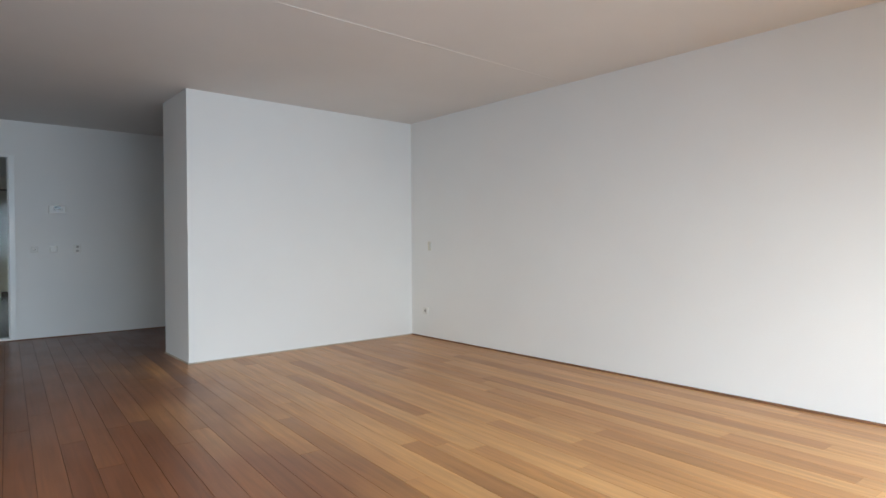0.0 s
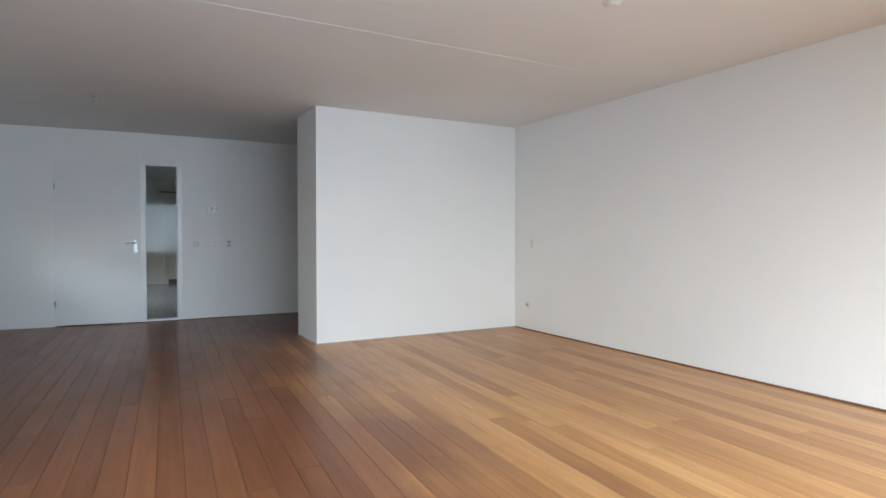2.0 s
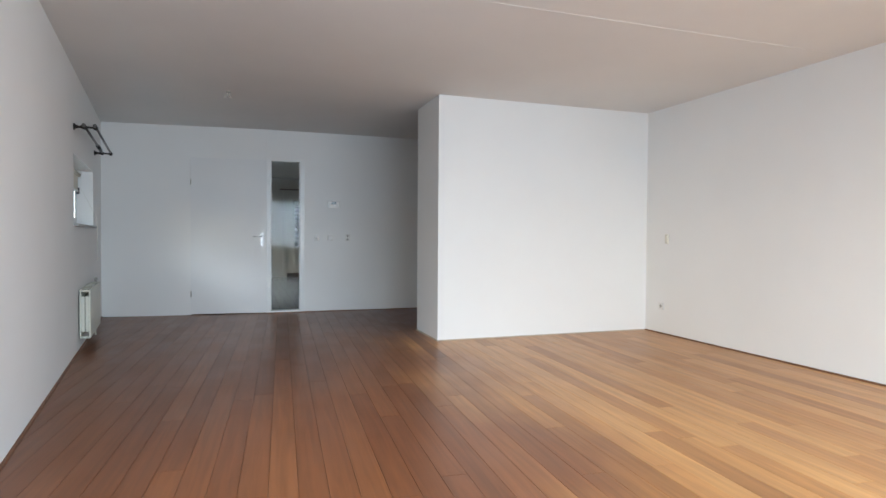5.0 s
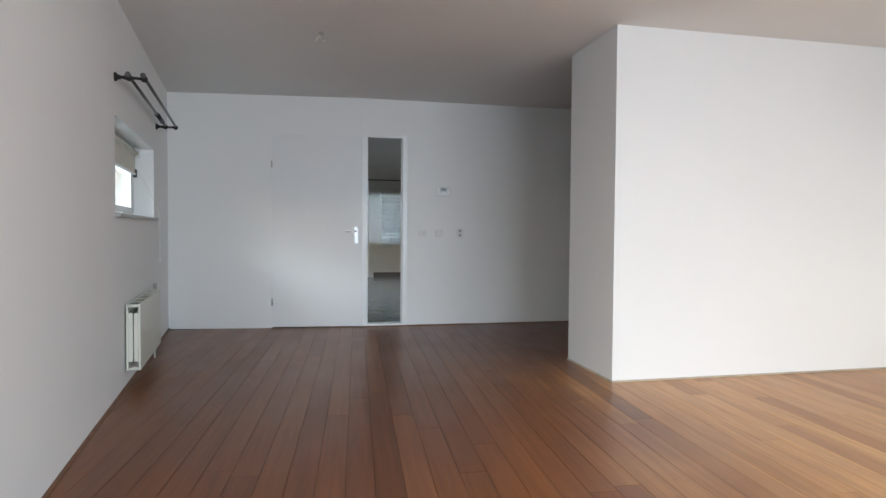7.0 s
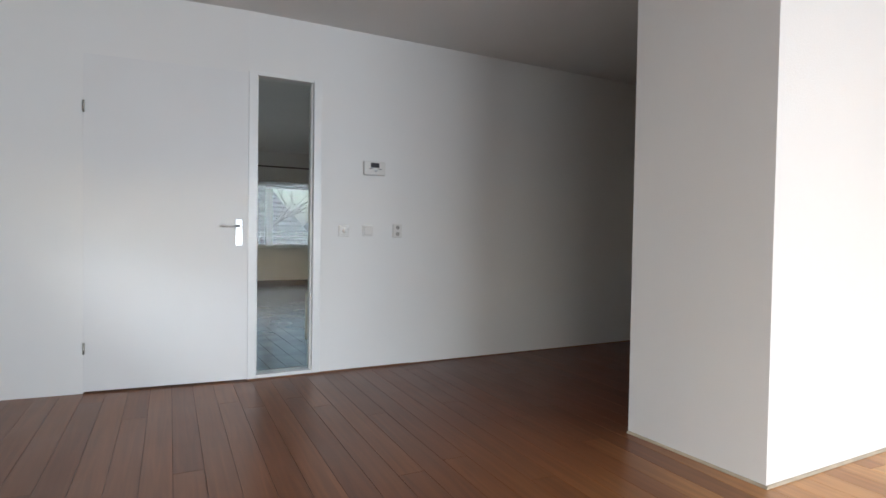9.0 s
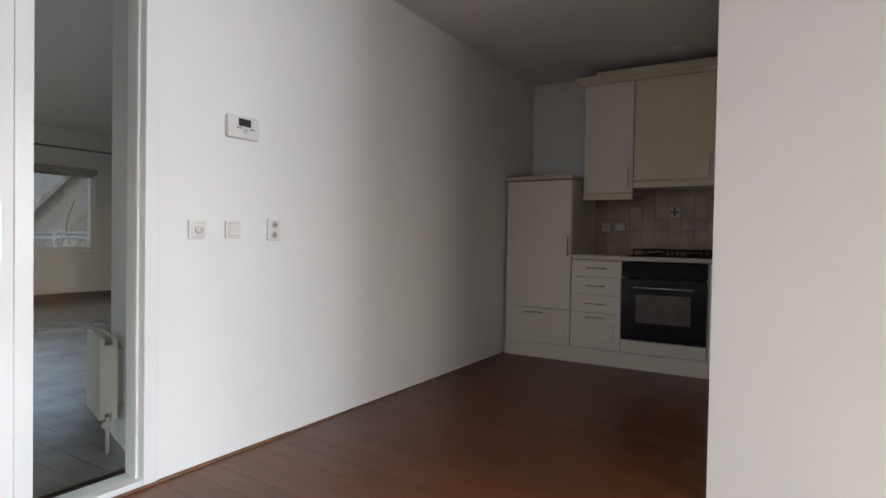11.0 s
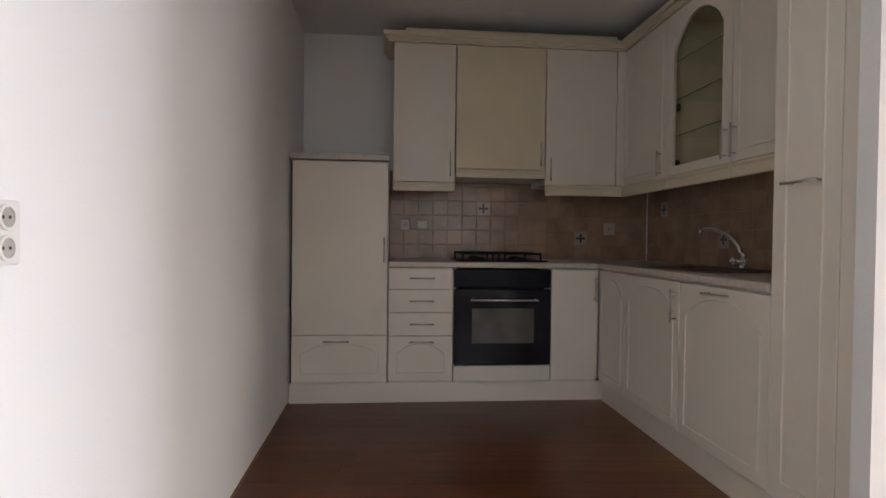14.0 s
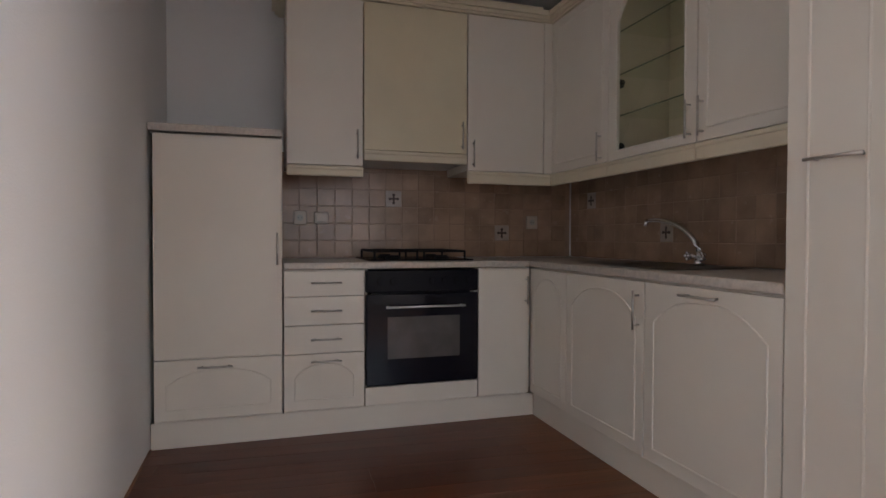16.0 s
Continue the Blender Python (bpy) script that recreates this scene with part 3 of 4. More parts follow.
wall_unit("wall_cabinet", -1.06, -0.645, 1.43, "cream wall cabinet with a closed plain door", -1.025, 1.55)
hood = wall_unit("extractor_cabinet", -1.676, -1.064, 1.525, "yellowed cream wall cabinet over the extractor hood", -1.642, 1.63, CABYELLOW)
part("extractor_base", box(B(), (KU + 0.03, -1.665, 1.47), (XK - 0.01, -1.075, 1.52), 0.004), PLASTIC, hood)
wall_unit("wall_cabinet", -2.175, -1.68, 1.43, "cream wall cabinet with a closed plain door", -1.712, 1.53, None, 0.075, 0.045)

# wall units of the sink run
u = thing("corner_wall_cabinet", (3.25, -2.4, 1.37), "cream corner wall cabinet with a closed door", "wall cabinet", G2)
carcass(u, (2.925, KY + 0.004, 1.43), (XK - 0.004, KV - 0.02, 2.352))
part("corner_post", box(B(), (KU - 0.002, KV - 0.018, 1.43), (KU + 0.05, -2.178, 2.352), 0.004), CAB, u)
bm = B()
front(bm, "y", KV, 2.925, KU - 0.004, 1.43, 2.352, arch=False)
d = part("door", bm, CAB, u)
bar_handle(d, "y", KV, 2.985, 1.515, 0.15)

def pelmet_y(root, x0, x1, z0=1.43):
    bm = B()
    box(bm, (x0, KV - 0.016, z0 - 0.075), (x1, KV + 0.006, z0 - 0.003), 0.006)
    box(bm, (x0, KV - 0.014, z0 - 0.024), (x1, KV + 0.012, z0 - 0.003), 0.006)
    part("light_pelmet", bm, CORNICE, root, "cream moulded pelmet strip")


pelmet_y(u, 2.922, KU + 0.01)
u = thing("glass_wall_cabinet", (2.6, -2.4, 1.37), "cream wall cabinet with an arched glass door and empty glass shelves", "wall cabinet", G2)
gx0, gx1, gz0 = 2.282, 2.921, 1.43
bm = B()
box(bm, (gx0, KY + 0.004, gz0), (gx0 + 0.018, KV - 0.02, 2.352), 0.001)
box(bm, (gx1 - 0.018, KY + 0.004, gz0), (gx1, KV - 0.02, 2.352), 0.001)
box(bm, (gx0, KY + 0.004, gz0), (gx1, KY + 0.012, 2.352), 0.001)
box(bm, (gx0, KY + 0.004, gz0), (gx1, KV - 0.02, gz0 + 0.018), 0.001)
box(bm, (gx0, KY + 0.004, 2.334), (gx1, KV - 0.02, 2.352), 0.001)
part("body", bm, CARCASS, u)
for zz in (1.66, 1.87, 2.09):
    sh = part("glass_shelf", box(B(), (gx0 + 0.02, KY + 0.014, zz), (gx1 - 0.02, KV - 0.05, zz + 0.006), 0.001), SHELFGLASS, u, "clear glass shelf")
    sh.visible_shadow = False
    part("shelf_edge", box(B(), (gx0 + 0.02, KV - 0.0495, zz), (gx1 - 0.02, KV - 0.047, zz + 0.006), 0.0005), GLASSEDGE, sh, "dark green polished glass edge")
# arched frame: outer rectangle, arched opening
bm = B()
ox0, ox1, oz0, oz1 = gx0 + 0.0015, gx1 - 0.0015, gz0 + 0.0015, 2.3505
ix0, ix1, iz0, izs, izt = gx0 + 0.07, gx1 - 0.07, 1.475, 2.13, 2.285
n_arch = 18
inner = [(ix0, iz0), (ix0, izs)] + [(ix0 + (ix1 - ix0) * k / n_arch, izs + (izt - izs) * math.sin(math.pi * k / n_arch) ** 0.7) for k in range(1, n_arch)] + [(ix1, izs), (ix1, iz0)]
outer = []
for k, (x, z) in enumerate(inner):
    if k == 0:
        outer.append((ox0, oz0))
    elif k == 1:
        outer.append((ox0, izs))
    elif k == len(inner) - 1:
        outer.append((ox1, oz0))
    elif k == len(inner) - 2:
        outer.append((ox1, izs))
    else:
        outer.append((ox0 + (ox1 - ox0) * (k - 2) / (len(inner) - 5), oz1))
y0, y1 = KV - 0.019, KV
vi = [[bm.verts.new((x, y, z)) for y in (y0, y1)] for x, z in inner]
vo = [[bm.verts.new((x, y, z)) for y in (y0, y1)] for x, z in outer]
k = len(inner)
for i in range(k):
    j = (i + 1) % k
    bm.faces.new((vi[i][1], vi[j][1], vo[j][1], vo[i][1]))
    bm.faces.new((vi[i][0], vo[i][0], vo[j][0], vi[j][0]))
    bm.faces.new((vi[i][0], vi[j][0], vi[j][1], vi[i][1]))
    bm.faces.new((vo[i][0], vo[i][1], vo[j][1], vo[j][0]))
for p, q in zip(inner, inner[1:] + inner[:1]):
    rod(bm, (p[0], KV, p[1]), (q[0], KV, q[1]), 0.005, 8)
d = part("door_frame", bm, CAB, u, "cream frame with an arched top")
bm = B()
gl = [bm.verts.new((x + (0.004 if x < 2.6 else -0.004), KV - 0.011, z)) for x, z in inner]
bm.faces.new(gl)
bmesh.ops.solidify(bm, geom=list(bm.faces), thickness=0.004)
pn = part("pane", bm, CABGLASS, d, "clear cabinet glass")
pn.visible_shadow = False
bar_handle(d, "y", KV, gx0 + 0.035, 1.53, 0.16)
for zz in (1.50, 1.82, 2.28):
    bm = B()
    box(bm, (gx1 - 0.06, KV - 0.05, zz - 0.02), (gx1 - 0.018, KV - 0.022, zz + 0.02), 0.003)
    rod(bm, (gx1 - 0.08, KV - 0.03, zz), (gx1 - 0.06, KV - 0.03, zz), 0.013, 12)
    part("hinge", bm, IRON, u, "dark cup hinge", True)
pelmet_y(u, gx0, gx1)
u = thing("wall_cabinet", (1.96, -2.4, 1.37), "cream wall cabinet with a panelled door beside the tall unit", "wall cabinet", G2)
carcass(u, (1.64, KY + 0.004, 1.43), (2.279, KV - 0.02, 2.352))
bm = B()
front(bm, "y", KV, 1.64, 2.279, 1.43, 2.352, arch=True)
d = part("door", bm, CAB, u)
bar_handle(d, "y", KV, 2.243, 1.53, 0.16)
pelmet_y(u, 1.64, 2.279)

# cornice along the top of all units
u = thing("kitchen_cornice", (3.4, -1.5, 2.353), "cream moulded cornice along the wall units", "cornice")
for k, (out, z0, z1) in enumerate(((0.010, 2.354, 2.368), (0.026, 2.366, 2.388), (0.044, 2.386, 2.414))):
    bm = B()
    prism(bm, [(KU - out, -0.62 + out), (XK - 0.004, -0.62 + out), (XK - 0.004, -0.648), (KU + 0.02, -0.648), (KU + 0.02, KV - 0.02), (1.66, KV - 0.02), (1.66, KV + out), (KU - out, KV + out)], z0, z1)
    part("moulding", bm, CORNICE, u)
part("top_rail", box(B(), (KU + 0.06, -2.2, 2.40), (KU + 0.09, -0.72, 2.475), 0.003), CORNICE, u)


# ---- kitchen walls: tiles ----
TP = 0.107


def tile_mesh(axis):
    bm = B()
    h = TP / 2 - 0.0022
    box(bm, (-0.0032, -h, -h) if axis == "x" else (-h, -0.0032, -h), (0.0032, h, h) if axis == "x" else (h, 0.0032, h), 0.0016, seg=1)
    return to_mesh("tile", bm, TILE)


def tiled(name, axis, a_start, a_end, z0, rows_n, plane, motifs):
    """A tiled splashback: grout bed and separate tiles."""
    bm = B()
    if axis == "x":
        box(bm, (plane - 0.004, a_end, z0), (plane, a_start + 0.003, z0 + rows_n * TP))
    else:
        box(bm, (a_end, plane, z0), (a_start, plane + 0.004, z0 + rows_n * TP))
    bed = solid(name, bm, GROUT, "beige-brown rustic tiled splashback with cross motif tiles", "splashback")
    me = tile_mesh(axis)
    pale = me.copy()
    pale.materials[0] = TILEPALE
    count = int(abs(a_end - a_start) / TP)
    for r in range(rows_n):
        for c in range(count):
            a = a_start + (c + 0.5) * TP * (1 if a_end > a_start else -1)
            z = z0 + (r + 0.5) * TP
            mot = (c, r) in motifs
            t = new("tile", pale if mot else me)
            t.parent = bed
            jit = 0.0007 * ((c * 7 + r * 13) % 5 - 2)
            t.location = (plane - 0.0035 + jit * 0.6, a, z) if axis == "x" else (a, plane + 0.0035 + jit * 0.6, z)
            if mot:
                bm = B()
                f = plane - 0.0085 if axis == "x" else plane + 0.0085
                def Q(da, dz):
                    return (f, a + da, z + dz) if axis == "x" else (a + da, f, z + dz)
                for da, dz in ((1, 0), (-1, 0), (0, 1), (0, -1)):
                    s, w = 0.027, 0.006
                    lo = Q(min(da * s, 0) - (w if da == 0 else 0), min(dz * s, 0) - (w if dz == 0 else 0))
                    hi = Q(max(da * s, 0) + (w if da == 0 else 0), max(dz * s, 0) + (w if dz == 0 else 0))
                    k = 0 if axis == "x" else 1
                    lo, hi = list(lo), list(hi)
                    lo[k] -= 0.001
                    hi[k] += 0.003
                    box(bm, lo, hi, 0.001, seg=1)
                    ball(bm, Q(da * 0.025, dz * 0.025), 0.0095, 8, squash=(0.15, 1, 1) if axis == "x" else (1, 0.15, 1))
                ob = new("cross_motif", to_mesh("cross_motif", bm, MOTIF))
                ob.parent = t
                ob.matrix_parent_inverse = Matrix.Translation(t.location).inverted()
    return bed


TZ = 0.906
tiled("wall_tiles_back", "x", -0.627, KY + 0.012, TZ, 6, XK, {(6, 3), (13, 1)})
tiled("wall_tiles_sink", "y", XK - 0.012, 1.64, TZ, 6, KY, {(2, 3), (9, 1)})


# ---- plates, switches and the thermostat ----
def wall_plate(name, m, label, w=0.082, h=0.082, style="rocker", mat=None):
    """A switch or socket whose local x runs along the wall and y points out of it."""
    mat = mat or PLASTIC
    u = new(name)
    u.matrix_world = m
    tagged(u, label, "socket" if "socket" in name else "switch")
    def pt(nm, bm, mt, parent, lab="", smooth=False):
        ob = new(nm, to_mesh(nm, bm, mt, smooth))
        ob.parent = parent
        return tagged(ob, lab)
    f = pt("cover_frame", box(B(), (-w / 2, -0.002, -h / 2), (w / 2, 0.013, h / 2), 0.005), mat, u)
    if style in ("rocker", "dimmer"):
        # thin grey plate stands in for the shade around the insert
        pt("shadow_joint", box(B(), (-w * 0.36, 0.009, -h * 0.36), (w * 0.36, 0.0137, h * 0.36), 0.001), SOCKETGREY, u)
    if style == "rocker":
        pt("rocker", box(B(), (-w * 0.34, 0.010, -h * 0.34), (w * 0.34, 0.0185, h * 0.34), 0.002), mat, u)
    elif style == "dimmer":
        pt("insert", box(B(), (-w * 0.34, 0.010, -h * 0.34), (w * 0.34, 0.0155, h * 0.34), 0.002), mat, u)
        bm = B()
        rod(bm, (0, 0.013, 0), (0, 0.0265, 0), 0.0185, 24, 0.017)
        box(bm, (-0.0012, 0.026, 0.002), (0.0012, 0.0275, 0.015))
        pt("dimmer_knob", bm, mat, u, "round white dimmer knob", True)
    elif style == "double":
        for s in (-1, 1):
            bm = B()
            ring(bm, (0, 0.0115, s * h * 0.235), "y", 0.0165, 0.0215, 0.006)
            o = pt("socket_ring", bm, mat, u)
            bm = B()
            rod(bm, (0, 0.0105, s * h * 0.235), (0, 0.0138, s * h * 0.235), 0.0165, 20)
            o = pt("socket_well", bm, SOCKETGREY, u, "grey recessed socket well")
            for k in (-1, 1):
                pt("contact_hole", rod(B(), (k * 0.0085, 0.0125, s * h * 0.235), (k * 0.0085, 0.0148, s * h * 0.235), 0.003, 8), DARKPLASTIC, o)
    elif style == "single":
        pt("socket_well", rod(B(), (0, 0.0105, 0), (0, 0.0142, 0), 0.0195, 20), SOCKETGREY, u, "recessed socket well")
        for k in (-1, 1):
            pt("contact_hole", rod(B(), (k * 0.0095, 0.0128, 0), (k * 0.0095, 0.0152, 0), 0.003, 8), DARKPLASTIC, u)
    return u


def on_north(x, z):
    return pose(x, -0.0, z, 0, 0, 180)


wall_plate("dimmer_switch", on_north(0.222, 1.043), "white round-knob dimmer switch on the wall", style="dimmer")
wall_plate("light_switch", on_north(0.409, 1.047), "white square rocker light switch on the wall", style="rocker")
wall_plate("wall_socket", on_north(0.652, 1.051), "white double wall socket, one above the other", 0.078, 0.105, "double")
wall_plate("light_switch", pose(XR, -3.04, 1.065, 0, 0, 90), "narrow white light switch near the corner", 0.05, 0.105, "rocker", CREAMPLASTIC)
wall_plate("wall_socket", pose(XR, -2.965, 0.31, 0, 0, 90), "white wall socket near the floor", 0.08, 0.08, "single")
wall_plate("wall_socket", pose(XK - 0.009, -0.739, 1.152, 0, 0, 90), "beige socket on the kitchen tiles", 0.075, 0.085, "single", TILEPLASTIC)
wall_plate("wall_socket", pose(XK - 0.009, -0.866, 1.153, 0, 0, 90), "beige twin switch on the kitchen tiles", 0.085, 0.07, "rocker", TILEPLASTIC)
wall_plate("wall_socket", pose(XK - 0.009, -2.29, 1.14, 0, 0, 90), "beige socket on the kitchen tiles near the corner", 0.085, 0.09, "single", TILEPLASTIC)

u = thing("thermostat", (0.452, -0.02, 1.526), "white wall thermostat with a grey display and a dial", "thermostat")
part("casing", box(B(), (0.366, -0.028, 1.468), (0.54, 0.002, 1.572), 0.007), PLASTIC, u)
part("display", box(B(), (0.418, -0.0305, 1.524), (0.487, -0.026, 1.559), 0.001), SCREEN, u, "dark grey display")
bm = B()
ring(bm, (0.459, -0.034, 1.503), "y", 0.0095, 0.0125, 0.009)
rod(bm, (0.459, -0.030, 1.503), (0.459, -0.026, 1.503), 0.0100, 16)
part("dial", bm, ALU, u, "silver dial", True)
part("button", box(B(), (0.407, -0.0295, 1.513), (0.437, -0.027, 1.517)), DARKPLASTIC, u)
part("button", box(B(), (0.480, -0.0295, 1.513), (0.510, -0.027, 1.517)), DARKPLASTIC, u)

# ---- door, its glazed side strip and hinges ----
bm = B()
box(bm, (-0.462, -0.006, 0.0), (-0.404, 0.126, 2.125), 0.003)
box(bm, (-0.010, -0.006, 0.0), (0.048, 0.126, 2.125), 0.003)
box(bm, (-0.404, -0.004, 0.0), (-0.010, 0.124, 0.034), 0.003)
box(bm, (-0.404, -0.003, 2.1), (-0.010, 0.123, 2.125), 0.003)
box(bm, (-0.404, 0.03, 0.034), (-0.392, 0.05, 2.1), 0.002)
box(bm, (-0.022, 0.03, 0.034), (-0.010, 0.05, 2.1), 0.002)
strip = solid("window_glazed_strip", bm, FRAMEPAINT, "white-framed narrow glass strip beside the door", "window")
g = part("pane", box(B(), (-0.403, 0.054, 0.035), (-0.011, 0.060, 2.099), 0.0), GLASS, strip, "clear glass pane")
g.visible_shadow = False

door = thing("door_1", (-0.95, 0.05, 0.0), "closed flush white door in the white wall", "door", kind="structure")
part("door_leaf", box(B(), (0.0005, -0.001, 0.012), (0.9695, 0.037, 2.1095), 0.0012, DW), DOORPAINT, door)
bm = B()
box(bm, (0.035, -0.009, 0.93), (0.081, -0.002, 1.11), 0.003, DW)
plate = part("handle_plate", bm, ALU, door, "satin aluminium handle plate")
bm = B()
rod(bm, (0.058, -0.008, 1.065), (0.058, -0.052, 1.065), 0.009, 12, m=DW)
rod(bm, (0.058, -0.048, 1.065), (0.168, -0.048, 1.062), 0.0095, 12, 0.0085, m=DW)
ball(bm, (0.058, -0.048, 1.065), 0.0098, 10, DW)
ball(bm, (0.168, -0.048, 1.062), 0.0086, 10, DW)
part("door_handle", bm, ALU, plate, "satin aluminium lever", True)
for zz in (0.285, 1.785):
    bm = B()
    rod(bm, (0.966, -0.010, zz - 0.036), (0.966, -0.010, zz + 0.036), 0.0065, 10, m=DW)
    part("hinge", bm, STEEL, door, "grey steel hinge", True)

# ---- left wall: window, blind, curtain rod, radiator ----
win = thing("window_1", (-2.6, -1.7, 1.19), "small white-framed window in a deep plastered reveal", "window", kind="structure")
part("window_sill", box(B(), (WU0 - 0.06, -0.035, WZ0 - 0.022), (WU1 + 0.03, 0.169, WZ0 + 0.003), 0.004, LW), STONE, win, "grey stone sill")
bm = B()
v0, v1 = 0.17, 0.245
for a, b in (((WU0, v0, WZ0 + 0.003), (WU0 + 0.075, v1, WZ1)), ((WU1 - 0.075, v0, WZ0 + 0.003), (WU1, v1, WZ1)),
             ((WU0 + 0.075, v0, WZ0 + 0.003), (WU1 - 0.075, v1, WZ0 + 0.036)), ((WU0 + 0.075, v0, WZ1 - 0.07), (WU1 - 0.075, v1, WZ1))):
    box(bm, a, b, 0.004, LW)
part("window_frame", bm, FRAMEPAINT, win)
bm = B()
for a, b in (((WU0 + 0.08, v0 - 0.02, WZ0 + 0.04), (WU0 + 0.2, v0 + 0.03, WZ1 - 0.075)), ((WU1 - 0.2, v0 - 0.02, WZ0 + 0.04), (WU1 - 0.08, v0 + 0.03, WZ1 - 0.075)),
             ((WU0 + 0.2, v0 - 0.02, WZ0 + 0.04), (WU1 - 0.2, v0 + 0.03, WZ0 + 0.086)), ((WU0 + 0.2, v0 - 0.02, WZ1 - 0.125), (WU1 - 0.2, v0 + 0.03, WZ1 - 0.075))):
    box(bm, a, b, 0.004, LW)
part("sash", bm, FRAMEPAINT, win)
p = part("pane", box(B(), (WU0 + 0.201, v0 + 0.004, WZ0 + 0.087), (WU1 - 0.201, v0 + 0.010, WZ1 - 0.126), 0, LW), GLASS, win)
p.visible_shadow = False
u = thing("roller_blind", (-2.6, -1.7, 1.7), "cream roller blind drawn up, with a hanging cord", "blind")
bm = B()
rod(bm, (WU0 + 0.1, v0 - 0.045, WZ1 - 0.05), (WU1 - 0.1, v0 - 0.045, WZ1 - 0.05), 0.02, 16, m=LW)
part("roll", bm, BLIND, u, smooth=True)
part("fabric", box(B(), (WU0 + 0.11, v0 - 0.036, WZ1 - 0.22), (WU1 - 0.11, v0 - 0.032, WZ1 - 0.05), 0, LW), BLIND, u)
part("bottom_bar", box(B(), (WU0 + 0.11, v0 - 0.042, WZ1 - 0.24), (WU1 - 0.11, v0 - 0.024, WZ1 - 0.22), 0.004, LW), FRAMEPAINT, u)
part("end_bracket", box(B(), (WU0 + 0.08, v0 - 0.07, WZ1 - 0.09), (WU0 + 0.1, v0 - 0.03, WZ1 - 0.001), 0.003, LW), PLASTIC, u)
part("end_bracket", box(B(), (WU1 - 0.1, v0 - 0.07, WZ1 - 0.09), (WU1 - 0.08, v0 - 0.03, WZ1 - 0.001), 0.003, LW), PLASTIC, u)
part("cord_cleat", box(B(), (WU0 + 0.085, v0 - 0.05, WZ1 - 0.26), (WU0 + 0.115, v0 - 0.015, WZ1 - 0.19), 0.004, LW), DARKPLASTIC, u, "dark cord fitting")
bm = B()
for s in (0, 0.012):
    pts = [(WU0 + 0.1, v0 - 0.05, WZ1 - 0.2)]
    for k in range(1, 9):
        q = k / 8
        pts.append((WU0 + 0.1 - 0.05 * q - s * q, v0 - 0.05 - (v0 + 0.0) * q * 0.98, WZ1 - 0.2 - (WZ1 - 0.2 - WZ0 - 0.04) * q ** 1.3))
    tube(bm, pts, 0.0016, 5, LW)
loop = [(WU0 + 0.045, -0.042, WZ0 + 0.03), (WU0 + 0.035, -0.045, WZ0 - 0.1), (WU0 + 0.05, -0.045, WZ0 - 0.24), (WU0 + 0.02, -0.045, WZ0 - 0.34), (WU0 + 0.0, -0.045, WZ0 - 0.39),
        (WU0 - 0.025, -0.045, WZ0 - 0.36), (WU0 - 0.02, -0.045, WZ0 - 0.2), (WU0 - 0.03, -0.045, WZ0 - 0.08), (WU0 - 0.02, -0.042, WZ0 + 0.03)]
tube(bm, loop, 0.0022, 5, LW)
part("cord", bm, CORD, u, "hanging looped pull cord")

u = thing("curtain_rod", (-2.2, -1.7, 2.06), "double dark iron curtain rod on two wall brackets", "curtain rod")
for uu in (0.87, 2.70):
    bm = B()
    rod(bm, (uu, 0.0, 2.015), (uu, -0.012, 2.015), 0.028, 16, m=LW)
    rod(bm, (uu, -0.012, 2.015), (uu, -0.04, 2.015), 0.02, 14, 0.010, m=LW)
    rod(bm, (uu, -0.03, 2.015), (uu, -0.175, 2.015), 0.0095, 12, m=LW)
    ball(bm, (uu, -0.06, 2.015), 0.015, 10, LW)
    ball(bm, (uu, -0.08, 2.015), 0.022, 10, LW)
    ball(bm, (uu, -0.165, 2.015), 0.022, 10, LW)
    part("bracket", bm, IRON, u, smooth=True)
for vv in (-0.08, -0.165):
    bm = B()
    rod(bm, (0.82 if vv < -0.12 else 0.86, vv, 2.027), (2.74, vv, 2.027), 0.0105, 12, m=LW)
    ball(bm, (0.82 if vv < -0.12 else 0.86, vv, 2.027), 0.017, 10, LW)
    ball(bm, (2.74, vv, 2.027), 0.017, 10, LW)
    part("pole", bm, ROD, u, "dull steel pole", True)
bm = B()
rod(bm, (1.08, -0.08, 2.025), (1.42, -0.08, 2.027), 0.018, 12, m=LW)
ball(bm, (1.08, -0.08, 2.025), 0.02, 10, LW)
ball(bm, (1.42, -0.08, 2.025), 0.02, 10, LW)
part("pole_sleeve", bm, IRON, u, "thick dark joining sleeve", True)

u = thing("radiator", (-2.2, -1.5, 0.17), "cream panel radiator under the small window, on the wall", "radiator")
ru0, ru1, rz0, rz1 = 1.46, 2.48, 0.118, 0.568
part("front_panel", box(B(), (ru0, -0.100, rz0), (ru1, -0.086, rz1), 0.005, LW), RADPAINT, u)
part("back_panel", box(B(), (ru0, -0.026, rz0), (ru1, -0.012, rz1), 0.005, LW), RADPAINT, u)
bm = B()
for k in range(30):
    a = ru0 + 0.05 + k * (ru1 - ru0 - 0.1) / 29
    for v in (-0.086, -0.044):
        box(bm, (a - 0.010, v, rz0 + 0.05), (a + 0.010, v + 0.018, rz1 - 0.055), 0, LW)
part("fins", bm, RADFIN, u, "grey-green convector fins")
